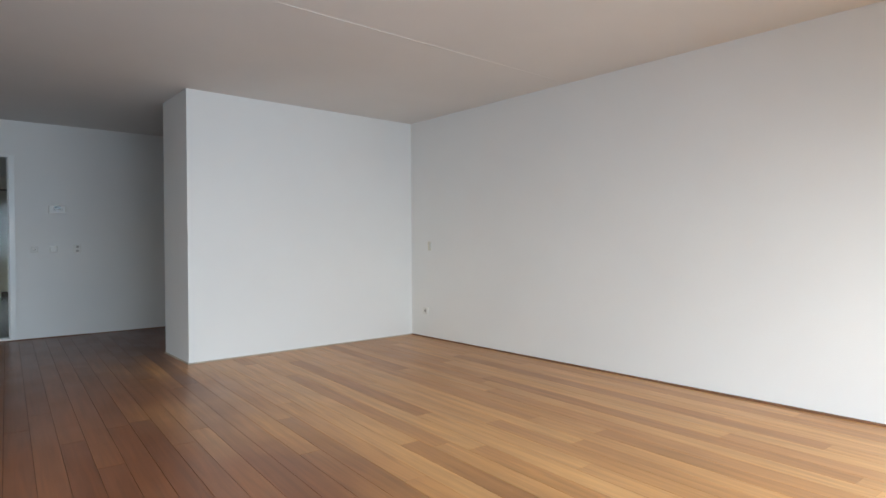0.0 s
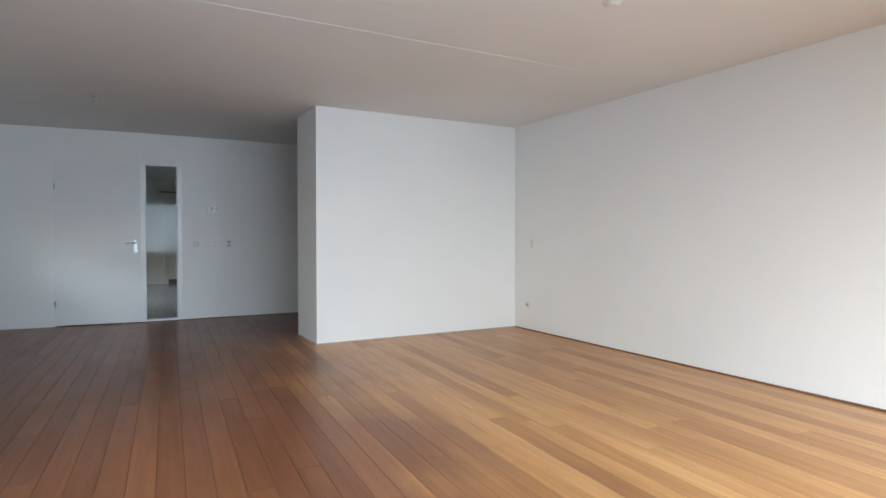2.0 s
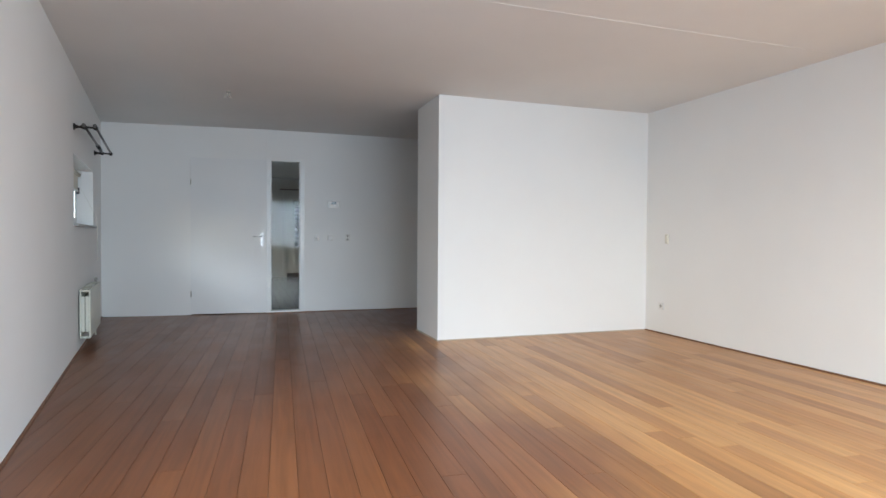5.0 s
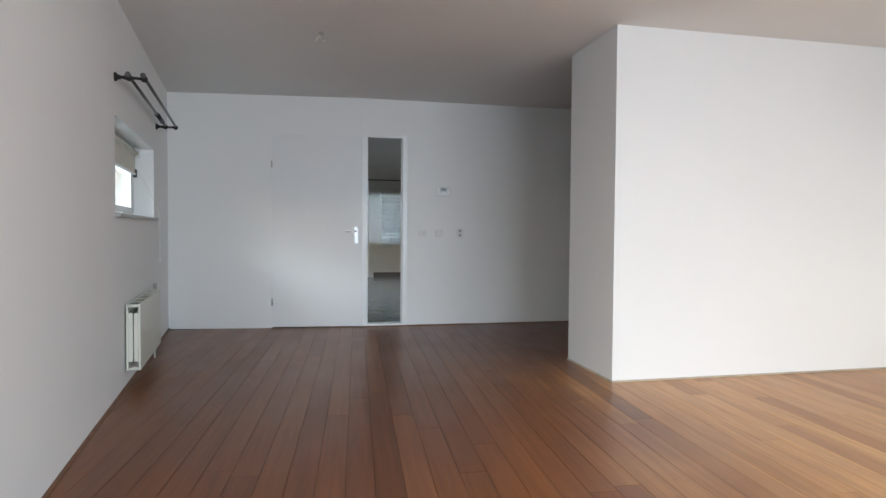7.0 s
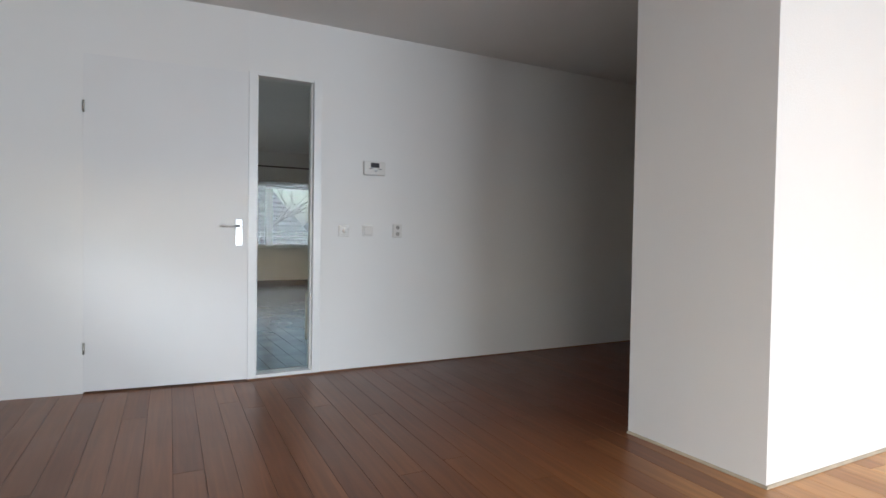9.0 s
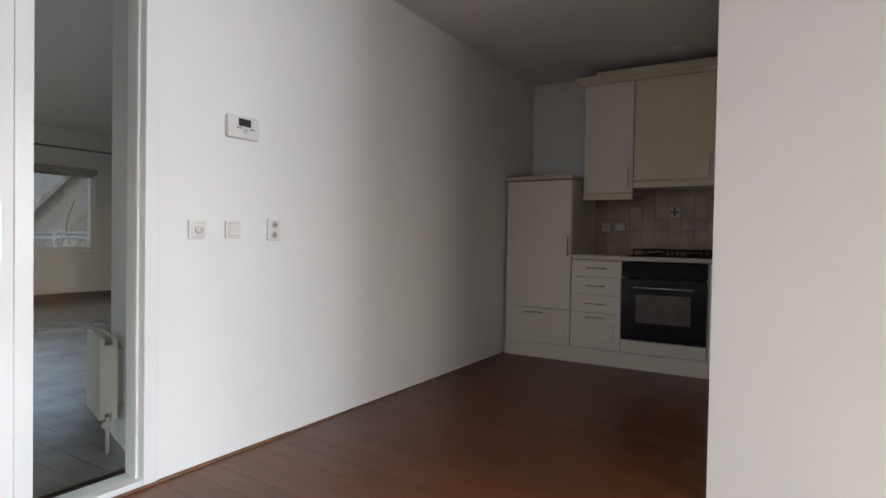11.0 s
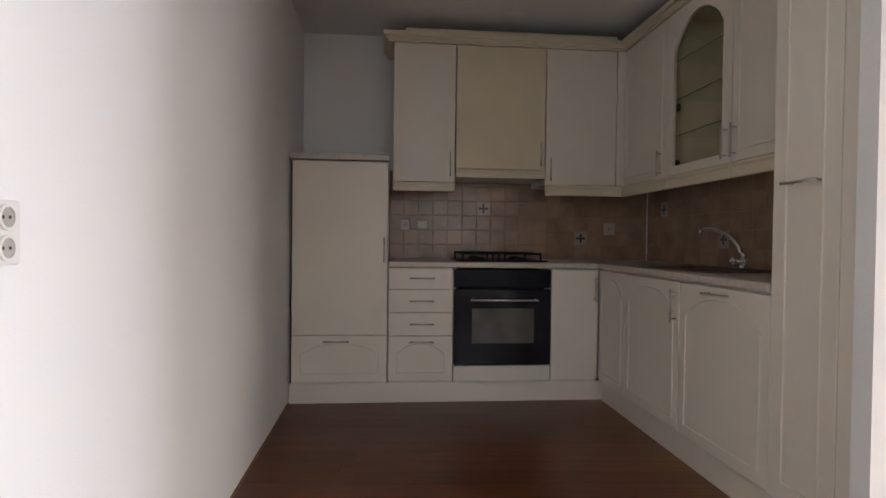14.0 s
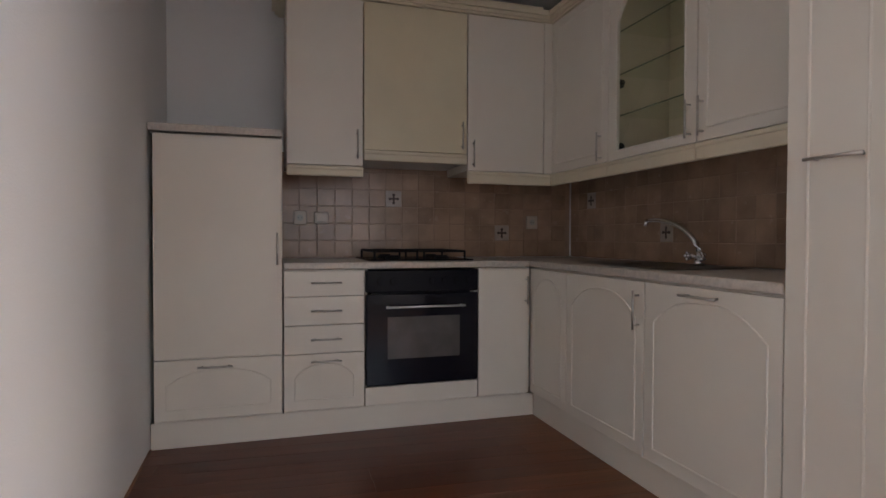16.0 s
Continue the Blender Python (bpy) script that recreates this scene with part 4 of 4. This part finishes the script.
for a in (ru0 + 0.004, ru1 - 0.004):
    for v in (-0.0855, -0.0535):
        part("side_cover", box(B(), (a - 0.004, v, rz0 + 0.062), (a + 0.004, v + 0.027, rz1 - 0.062), 0.003, LW), RADPAINT, u)
    for zz in (rz0 + 0.012, rz1 - 0.012):
        bm = B()
        rod(bm, (a, -0.0865, zz), (a, -0.0255, zz), 0.0115, 12, m=LW)
        rod(bm, (a - 0.010, -0.056, zz), (a + 0.010, -0.056, zz), 0.010, 12, m=LW)
        part("plug", bm, RADPAINT, u, smooth=True)
for k in range(4):
    a = ru0 + 0.2 + k * (ru1 - ru0 - 0.4) / 3
    part("top_bar", box(B(), (a - 0.005, -0.0865, rz1 - 0.010), (a + 0.005, -0.0255, rz1 - 0.005), 0, LW), RADPAINT, u)
bm = B()
rod(bm, (ru0 - 0.03, -0.056, rz1 - 0.04), (ru0 - 0.03, -0.056, rz1 + 0.01), 0.010, 12, m=LW)
rod(bm, (ru0 - 0.03, -0.056, rz1 - 0.02), (ru0 + 0.004, -0.056, rz1 - 0.014), 0.008, 10, m=LW)
rod(bm, (ru0 - 0.03, -0.056, rz1 + 0.01), (ru0 - 0.03, -0.056, rz1 + 0.045), 0.016, 16, 0.014, m=LW)
part("thermostatic_valve", bm, SOCKETGREY, u, "grey radiator valve", True)
bm = B()
rod(bm, (ru0 + 0.03, -0.056, rz0 + 0.01), (ru0 + 0.03, -0.056, 0.0), 0.0075, 10, m=LW)
rod(bm, (ru0 + 0.03, -0.056, rz0 - 0.05), (ru0 + 0.03, -0.056, rz0 + 0.01), 0.013, 10, m=LW)
part("pipe", bm, RADPAINT, u, smooth=True)
for a in (ru0 + 0.2, ru1 - 0.2):
    part("wall_bracket", box(B(), (a - 0.015, -0.013, rz0 + 0.05), (a + 0.015, 0.0, rz1 - 0.08), 0.002, LW), STEEL, u)

# ---- ceiling fittings ----
u = thing("ceiling_hook", (-0.9, -2.05, H - 0.06), "small ceiling lamp hook with bare wire ends", "hook")
bm = B()
rod(bm, (-0.9, -2.05, H), (-0.9, -2.05, H - 0.008), 0.022, 14)
tube(bm, [(-0.9, -2.05, H - 0.006), (-0.9, -2.05, H - 0.03), (-0.885, -2.05, H - 0.045), (-0.9, -2.05, H - 0.06), (-0.915, -2.05, H - 0.05)], 0.004, 6)
part("hook", bm, SOCKETGREY, u)
bm = B()
tube(bm, [(-0.9, -2.03, H - 0.003), (-0.89, -2.0, H - 0.04), (-0.87, -1.99, H - 0.05)], 0.003, 6)
tube(bm, [(-0.9, -2.03, H - 0.003), (-0.93, -2.02, H - 0.035), (-0.945, -2.01, H - 0.06)], 0.003, 6)
part("wire", bm, CREAMPLASTIC, u)

def round_cap(x, y, r, label):
    u = thing("smoke_detector", (x, y, H - 0.03), label, "smoke detector")
    bm = B()
    rod(bm, (x, y, H), (x, y, H - 0.008), r, 28)
    rod(bm, (x, y, H - 0.008), (x, y, H - 0.02), r * 0.93, 28, r * 0.55)
    part("cover", bm, PLASTIC, u)
    bm = B()
    ring(bm, (x, y, H - 0.021), "z", r * 0.3, r * 0.45, 0.004)
    part("rim", bm, CREAMPLASTIC, u)


round_cap(3.40, -1.42, 0.055, "small round white smoke detector in the kitchen")
round_cap(1.89, -6.16, 0.052, "small round white smoke detector in the living room")

# ---- wooden beads along the floor ----
def bead(name, a, b, n, mat, h=0.014, label="thin brown wooden bead along the wall"):
    a, b, nn = Vector(a), Vector(b), Vector(n)
    bm = B()
    vs = []
    for p in (a, b):
        vs.append([bm.verts.new(p + nn * o + Vector((0, 0, z))) for o, z in ((0, 0.0005), (h, 0.0005), (h, h * 0.35), (h * 0.7, h * 0.8), (h * 0.25, h), (0, h))])
    for k in range(6):
        bm.faces.new((vs[0][k], vs[0][(k + 1) % 6], vs[1][(k + 1) % 6], vs[1][k]))
    bm.faces.new(vs[0])
    bm.faces.new(list(reversed(vs[1])))
    return solid(name, bm, mat, label, "baseboard")


bead("baseboard", (XR, YS, 0), (XR, BY0, 0), (-1, 0, 0), TRIMWOOD)
bead("baseboard", (BX, BY0, 0), (XR - 0.014, BY0, 0), (0, -1, 0), TRIMCREAM, 0.012, "thin pale wooden bead along the block")
bead("baseboard", (BX, BY0 - 0.012, 0), (BX, BY1 + 0.0, 0), (-1, 0, 0), TRIMCREAM, 0.012, "thin pale wooden bead along the block")
bead("baseboard", (0.048, 0, 0), (0.78, 0, 0), (0, -1, 0), TRIMWOOD, 0.012)
bead("baseboard", (0.785, 0, 0), (KX + 0.03, 0, 0), (0, -1, 0), TRIMWOOD, 0.009)
pa, pb = LW @ Vector((0, 0, 0)), LW @ Vector((10.1, 0, 0))
bead("baseboard", pa, pb, (LW.to_3x3() @ Vector((0, -1, 0))), TRIMWOOD, 0.014)
bm = B()
box(bm, (-0.462, -0.014, 0.0), (0.048, -0.0065, 0.012), 0.002)
solid("trim_glazed_strip", bm, TRIMWOOD, "thin wooden bead under the glazed strip", "baseboard")


# ---- wide windows behind the start of the walk ----
win = thing("window_2", tuple(LW @ Vector((7.9, 0.2, VZ0))), "wide white-framed window in the left wall", "window", kind="structure")
bm = B()
for a, c in ((VU0, VU0 + 0.07), (VU1 - 0.07, VU1), (7.05, 7.13), (8.3, 8.38)):
    box(bm, (a, WT - 0.08, VZ0), (c, WT - 0.01, VZ1), 0.004, LW)
for z0, z1 in ((VZ0, VZ0 + 0.07), (VZ1 - 0.07, VZ1)):
    box(bm, (VU0 + 0.07, WT - 0.075, z0), (VU1 - 0.07, WT - 0.015, z1), 0.004, LW)
part("window_frame", bm, FRAMEPAINT, win)
part("window_sill", box(B(), (VU0 - 0.04, -0.03, VZ0 - 0.025), (VU1 + 0.04, WT - 0.085, VZ0 + 0.003), 0.005, LW), STONE, win)

win = thing("window_4", (1.35, YS, RZ0), "white-framed window in the rear wall", "window", kind="structure")
bm = B()
for x0, x1 in ((RX0, RX0 + 0.07), (RX1 - 0.07, RX1), (1.3, 1.38)):
    box(bm, (x0, YS - 0.2, RZ0), (x1, YS - 0.13, RZ1), 0.004)
for z0, z1 in ((RZ0, RZ0 + 0.07), (RZ1 - 0.07, RZ1)):
    box(bm, (RX0 + 0.07, YS - 0.195, z0), (RX1 - 0.07, YS - 0.135, z1), 0.004)
part("window_frame", bm, FRAMEPAINT, win)

# ---- room behind the glazed strip ----
HY = 6.95
bm = B()
box(bm, (-3.2, 0.24, -0.2), (4.6, HY + 0.2, -0.001))
hall_floor = solid("floor_hall", bm, SUBFLOOR, "dark wooden floor of the room beyond the glass", "floor")
bm = B()
box(bm, (-3.2, 0.45, H), (4.6, HY + 0.2, H + 0.2))
solid("ceiling_hall", bm, CEIL, "white ceiling of the room beyond", "ceiling")
HX0, HX1, HZ0, HZ1 = 0.41, 3.45, 0.735, 1.97
bm = B()
box(bm, (-3.2, HY, 0), (HX0, HY + 0.2, H))
box(bm, (HX1, HY, 0), (4.6, HY + 0.2, H))
box(bm, (HX0, HY, 0), (HX1, HY + 0.2, HZ0))
box(bm, (HX0, HY, HZ1), (HX1, HY + 0.2, H))
solid("wall_hall_far", bm, WALL, "white wall with the far window", "wall")
# gap in this wall is added for the fill lamp, out of view
bm = B()
box(bm, (-3.2, 0.4, 0), (-3.0, 1.75, H))
box(bm, (-3.2, 4.05, 0), (-3.0, HY, H))
box(bm, (-3.2, 1.75, 0), (-3.0, 4.05, 0.9))
box(bm, (-3.2, 1.75, 2.1), (-3.0, 4.05, H))
solid("wall_hall_west", bm, WALL, "white side wall of the room beyond", "wall")
bm = B()
box(bm, (4.4, 0.12, 0), (4.6, HY, H))
solid("wall_hall_east", bm, WALL, "white side wall of the room beyond", "wall")
bm = B()
prism(bm, [(0.065, 0.128), (0.19, 0.128), (0.39, 0.735), (0.266, 0.735)], 0, H)
solid("wall_hall_stub", bm, WALL, "short white wall return behind the glass", "wall")
win = thing("window_3", (1.4, HY, HZ0), "far white-framed window overlooking a roof", "window", kind="structure")
bm = B()
for x0, x1 in ((HX0, HX0 + 0.06), (HX1 - 0.06, HX1), (1.10, 1.22)):
    box(bm, (x0, HY + 0.02, HZ0), (x1, HY + 0.1, HZ1), 0.004)
for z0, z1 in ((HZ0, HZ0 + 0.06), (HZ1 - 0.06, HZ1)):
    box(bm, (HX0 + 0.06, HY + 0.025, z0), (HX1 - 0.06, HY + 0.095, z1), 0.004)
part("window_frame", bm, FRAMEPAINT, win)
part("window_sill", box(B(), (HX0 - 0.04, HY - 0.08, HZ0 - 0.03), (HX1 + 0.04, HY + 0.02, HZ0 - 0.003), 0.004), FRAMEPAINT, win)
p = part("pane", box(B(), (HX0 + 0.06, HY + 0.06, HZ0 + 0.06), (HX1 - 0.06, HY + 0.066, HZ1 - 0.06)), GLASS, win)
p.visible_shadow = False
u = thing("curtain_rail", (1.3, HY, 2.0), "thin dark curtain rail above the far window", "curtain rail")
bm = B()
rod(bm, (0.1, HY - 0.06, 2.24), (3.8, HY - 0.06, 2.24), 0.014, 10)
part("rail", bm, ROD, u)
for xx in (0.3, 3.6):
    part("bracket", rod(B(), (xx, HY - 0.06, 2.24), (xx, HY, 2.24), 0.008, 8), IRON, u)
bm = B()
box(bm, (0.18, HY - 0.05, 0), (0.27, HY, 2.2), 0.004)
solid("trim_hall", bm, FRAMEPAINT, "white door post at the far wall", "trim")
# a slim radiator on the wall return; q runs along the wall, o out from it
def on_return(q, o):
    return (0.065 + 0.3147 * q - 0.949 * o, 0.128 + 0.949 * q + 0.3147 * o)


def return_slab(q0, q1, o0, o1, z0, z1):
    return prism(B(), [on_return(q0, o0), on_return(q1, o0), on_return(q1, o1), on_return(q0, o1)], z0, z1)


u = thing("radiator", (*on_return(0.46, 0.06), 0.13), "slim white radiator in the room beyond the glass", "radiator")
part("panel", return_slab(0.31, 0.64, 0.085, 0.105, 0.17, 0.54), RADPAINT, u)
part("back_panel", return_slab(0.31, 0.64, 0.035, 0.055, 0.17, 0.54), RADPAINT, u)
part("side_cover", return_slab(0.304, 0.31, 0.035, 0.105, 0.2, 0.51), RADPAINT, u)
for q in (0.38, 0.57):
    part("wall_bracket", return_slab(q - 0.012, q + 0.012, 0.0, 0.035, 0.22, 0.48), STEEL, u)
bm = B()
rod(bm, (*on_return(0.33, 0.07), 0.0), (*on_return(0.33, 0.07), 0.175), 0.009, 10)
ball(bm, (*on_return(0.33, 0.075), 0.14), 0.02, 10)
part("pipe", bm, RADPAINT, u, smooth=True)

u = thing("roller_blind", (1.9, HY, 1.88), "grey roller blind box above the far window", "blind")
part("blind_box", box(B(), (HX0 + 0.02, HY - 0.1, 1.875), (HX1 - 0.02, HY - 0.002, 1.965), 0.012), BLINDGREY, u)
part("bottom_bar", box(B(), (HX0 + 0.05, HY - 0.06, 1.835), (HX1 - 0.05, HY - 0.035, 1.873), 0.006), BLINDGREY, u)
bm = B()
box(bm, (0.28, HY - 0.02, 0.006), (4.39, HY - 0.0, 0.115), 0.003)
solid("baseboard_hall", bm, DARKSKIRT, "dark brown wooden skirting under the far window", "baseboard")

bm = B()
for c in range(-25, 36):
    y = 0.25 - (c * 0.37) % 1.3
    while y < HY:
        a, d2 = max(y, 0.25), min(y + 1.6, HY - 0.002)
        if d2 > a:
            prism(bm, [(c * 0.124 + 0.001, a), (c * 0.124 + 0.122, a), (c * 0.124 + 0.122, d2 - 0.001), (c * 0.124 + 0.001, d2 - 0.001)], -0.0005, 0.006)
        y += 1.6
ob = tagged(new("plank_field", to_mesh("plank_field", bm, HALLWOOD)), "greyed floor boards of the room beyond", kind="stuff")
ob.parent = hall_floor

# ---- outside ----
bm = B()
box(bm, (-600, -600, -3.3), (600, 600, -3.1))
solid("ground", bm, GRASS, "winter grass and paving below the flat", "ground")



def hip_house(x0, x1, y0, y1, eaves, ridge, label):
    """A brick house whose ridge runs along x, with tiled slopes."""
    house = thing("house", ((x0 + x1) / 2, (y0 + y1) / 2, -3.1), label, "house")
    part("wall", box(B(), (x0, y0, -3.1), (x1, y1, eaves)), BRICK, house)
    ym, o, w = (y0 + y1) / 2, 0.5, (x1 - x0) * 0.22
    bm = B()
    vs = [bm.verts.new(p) for p in ((x0 - o, y0 - o, eaves), (x1 + o, y0 - o, eaves), (x1 + o, y1 + o, eaves), (x0 - o, y1 + o, eaves), (x0 + w, ym, ridge), (x1 - w, ym, ridge))]
    for f in ((0, 1, 5, 4), (1, 2, 5), (2, 3, 4, 5), (3, 0, 4), (3, 2, 1, 0)):
        bm.faces.new([vs[i] for i in f])
    roof = part("roof", bm, ROOFTILE, house, "grey tiled roof")
    bm = B()
    n = 30
    for r in range(n):
        s = (r + 0.3) / n
        y, z = y0 - o + (ym - y0 + o) * s, eaves + (ridge - eaves) * s
        a, c = x0 - o + (w + o) * s, x1 + o - (w + o) * s
        box(bm, (a + 0.1, y - 0.08, z - 0.02), (c - 0.1, y + 0.02, z + 0.06))
    tagged(part("tile_courses", bm, ROOFTILE, roof), kind="stuff")
    return house, roof


house, roof = hip_house(-9, 5.6, 20, 30, 0.2, 6.2, "brick house with a steep grey tiled roof")
house = thing("house", (13.5, 25, -3.1), "gabled house with steep grey roof slopes", "house")
bm = B()
poly = [(8.3, -3.1), (18.7, -3.1), (18.7, 0.9), (13.5, 6.6), (8.3, 0.9)]
fa, ba = [bm.verts.new((x, 22, z)) for x, z in poly], [bm.verts.new((x, 31, z)) for x, z in poly]
for i in range(5):
    bm.faces.new((fa[i], fa[(i + 1) % 5], ba[(i + 1) % 5], ba[i]))
bm.faces.new(fa)
bm.faces.new(list(reversed(ba)))
part("wall", bm, ROOFTILE, house, "grey slate-hung gable")
for sgn in (-1, 1):
    bm = B()
    a, b2 = Vector((13.5, 21.6, 6.75)), Vector((13.5 + sgn * 5.6, 21.6, 0.55))
    up = Vector((0.12 * sgn, 0, 0.14))
    vs = [bm.verts.new(p) for p in (a, b2, b2 + up, a + up, a + Vector((0, 9.8, 0)), b2 + Vector((0, 9.8, 0)), b2 + up + Vector((0, 9.8, 0)), a + up + Vector((0, 9.8, 0)))]
    for f in ((0, 1, 2, 3), (7, 6, 5, 4), (0, 4, 5, 1), (3, 2, 6, 7), (1, 5, 6, 2), (0, 3, 7, 4)):
        bm.faces.new([vs[i] for i in f])
    part("roof", bm, ROOFTILE, house, "grey tiled roof slope")
wn2 = part("window", box(B(), (12.2, 21.93, 1.4), (14.8, 22.05, 2.9), 0.02), FRAMEPAINT, house, "white-framed gable window")
part("pane", box(B(), (12.35, 21.9, 1.55), (14.65, 21.94, 2.75)), SCREEN, wn2)


def bare_tree(base, height, seed):
    rng = random.Random(seed)
    t = thing("tree", base, "bare winter tree with thin spreading branches", "tree")
    trunk, twigs = B(), B()

    def grow(p, d, length, r, depth):
        pts = [p]
        q = p.copy()
        for _ in range(4):
            d = (d + Vector((rng.uniform(-0.16, 0.16), rng.uniform(-0.16, 0.16), rng.uniform(-0.05, 0.12)))).normalized()
            q = q + d * length / 4
            pts.append(q.copy())
        tube(trunk if depth < 2 else twigs, pts, r, 6 if depth < 3 else 4, taper=r * 0.55)
        if depth >= 5:
            return
        for _ in range(3 if depth else 5):
            k = rng.randint(1, 4)
            side = Vector((rng.uniform(-1, 1), rng.uniform(-1, 1), rng.uniform(0.0, 0.8))).normalized()
            grow(pts[k], (d * 0.55 + side).normalized(), length * rng.uniform(0.55, 0.75), r * 0.5, depth + 1)

    grow(Vector(base), Vector((0, 0, 1)), height * 0.45, 0.11, 0)
    part("trunk", trunk, BARK, t)
    part("crown", twigs, BARK, t, "thin bare twigs")


bare_tree((6.9, 15.5, -3.1), 8.0, 4)
bare_tree((1.4, 15.0, -3.1), 8.0, 9)
u = thing("balcony_rail", (1.5, 8.1, -0.2), "white metal balcony railing outside the far window", "railing")
for zz in (1.0, 0.92):
    part("bar", rod(B(), (-1.0, 8.1, zz), (4.5, 8.1, zz), 0.018, 8), RAIL, u)
for k in range(6):
    part("post", rod(B(), (-1.0 + k * 1.1, 8.1, -0.2), (-1.0 + k * 1.1, 8.1, 1.0), 0.018, 8), RAIL, u)
bm = B()
box(bm, (-1.3, HY + 0.2, -0.4), (4.8, 8.3, -0.2))
solid("pavement_balcony", bm, STONE, "concrete balcony slab", "balcony")

# ---- floor boards ----
BA = radians(3.4)              # the boards lie slightly askew
FR = Matrix.Rotation(-BA, 4, "Z")
BWID = 0.124
clip_planes = [((-2.52, 0.2), (math.cos(LWA) , math.sin(LWA))), ((0, 0.14), (0, -1)), ((XK + 0.05, 0), (-1, 0)), ((0, YS), (0, 1))]


def clip(poly):
    for (px, py), (nx, ny) in clip_planes:
        out = []
        for i in range(len(poly)):
            a, b = poly[i], poly[(i + 1) % len(poly)]
            da, db = (a[0] - px) * nx + (a[1] - py) * ny, (b[0] - px) * nx + (b[1] - py) * ny
            if da >= 0:
                out.append(a)
            if da * db < 0:
                s = da / (da - db)
                out.append((a[0] + (b[0] - a[0]) * s, a[1] + (b[1] - a[1]) * s))
        poly = out
        if len(poly) < 3:
            return None
    return poly


rng = random.Random(11)
rest = B()
near_boards = 0
shared = {}
LENGTHS = (1.6, 2.1, 2.6, 3.2)
for c in range(-36, 40):
    y = -13.0 - rng.uniform(0, 2.8)
    x = c * BWID
    while y < 1.2:
        ln = rng.choice(LENGTHS)
        h, g = BWID / 2 - 0.0009, 0.0006
        rect = [(x - h, y + g), (x + h, y + g), (x + h, y + ln - g), (x - h, y + ln - g)]
        world_rect = [tuple((FR @ Vector((px, py, 0)))[:2]) for px, py in rect]
        poly = clip(world_rect)
        if poly:
            whole = len(poly) == 4 and all(abs(p[0] - q[0]) + abs(p[1] - q[1]) < 1e-6 for p, q in zip(poly, world_rect))
            cx, cy = sum(p[0] for p in poly) / len(poly), sum(p[1] for p in poly) / len(poly)
            hidden = min(p[0] for p in poly) > BX and min(p[1] for p in poly) > BY0 and max(p[1] for p in poly) < KS - 0.06
            if near_boards < 300 and -7.6 < cy < 0.2 and cx < 3.0 and not hidden:
                near_boards += 1
                if whole:
                    if ln not in shared:
                        bm = B()
                        box(bm, (-h, g - ln / 2, -0.012), (h, ln / 2 - g, 0.0), 0.0005, seg=1)
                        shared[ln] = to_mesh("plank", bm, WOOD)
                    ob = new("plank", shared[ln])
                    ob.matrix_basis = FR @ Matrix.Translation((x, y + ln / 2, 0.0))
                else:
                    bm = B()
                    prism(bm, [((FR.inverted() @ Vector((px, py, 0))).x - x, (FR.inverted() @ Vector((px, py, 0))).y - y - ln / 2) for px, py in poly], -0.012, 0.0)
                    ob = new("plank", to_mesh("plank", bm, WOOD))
                    ob.matrix_basis = FR @ Matrix.Translation((x, y + ln / 2, 0.0))
                ob.parent = floor
            elif not hidden:
                prism(rest, [tuple((FR.inverted() @ Vector((px, py, 0)))[:2]) for px, py in poly], -0.012, 0.0)
        y += ln
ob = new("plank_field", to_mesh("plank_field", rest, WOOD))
ob.matrix_basis = FR
ob.parent = floor
tagged(ob, "remaining hardwood floor boards", kind="stuff")
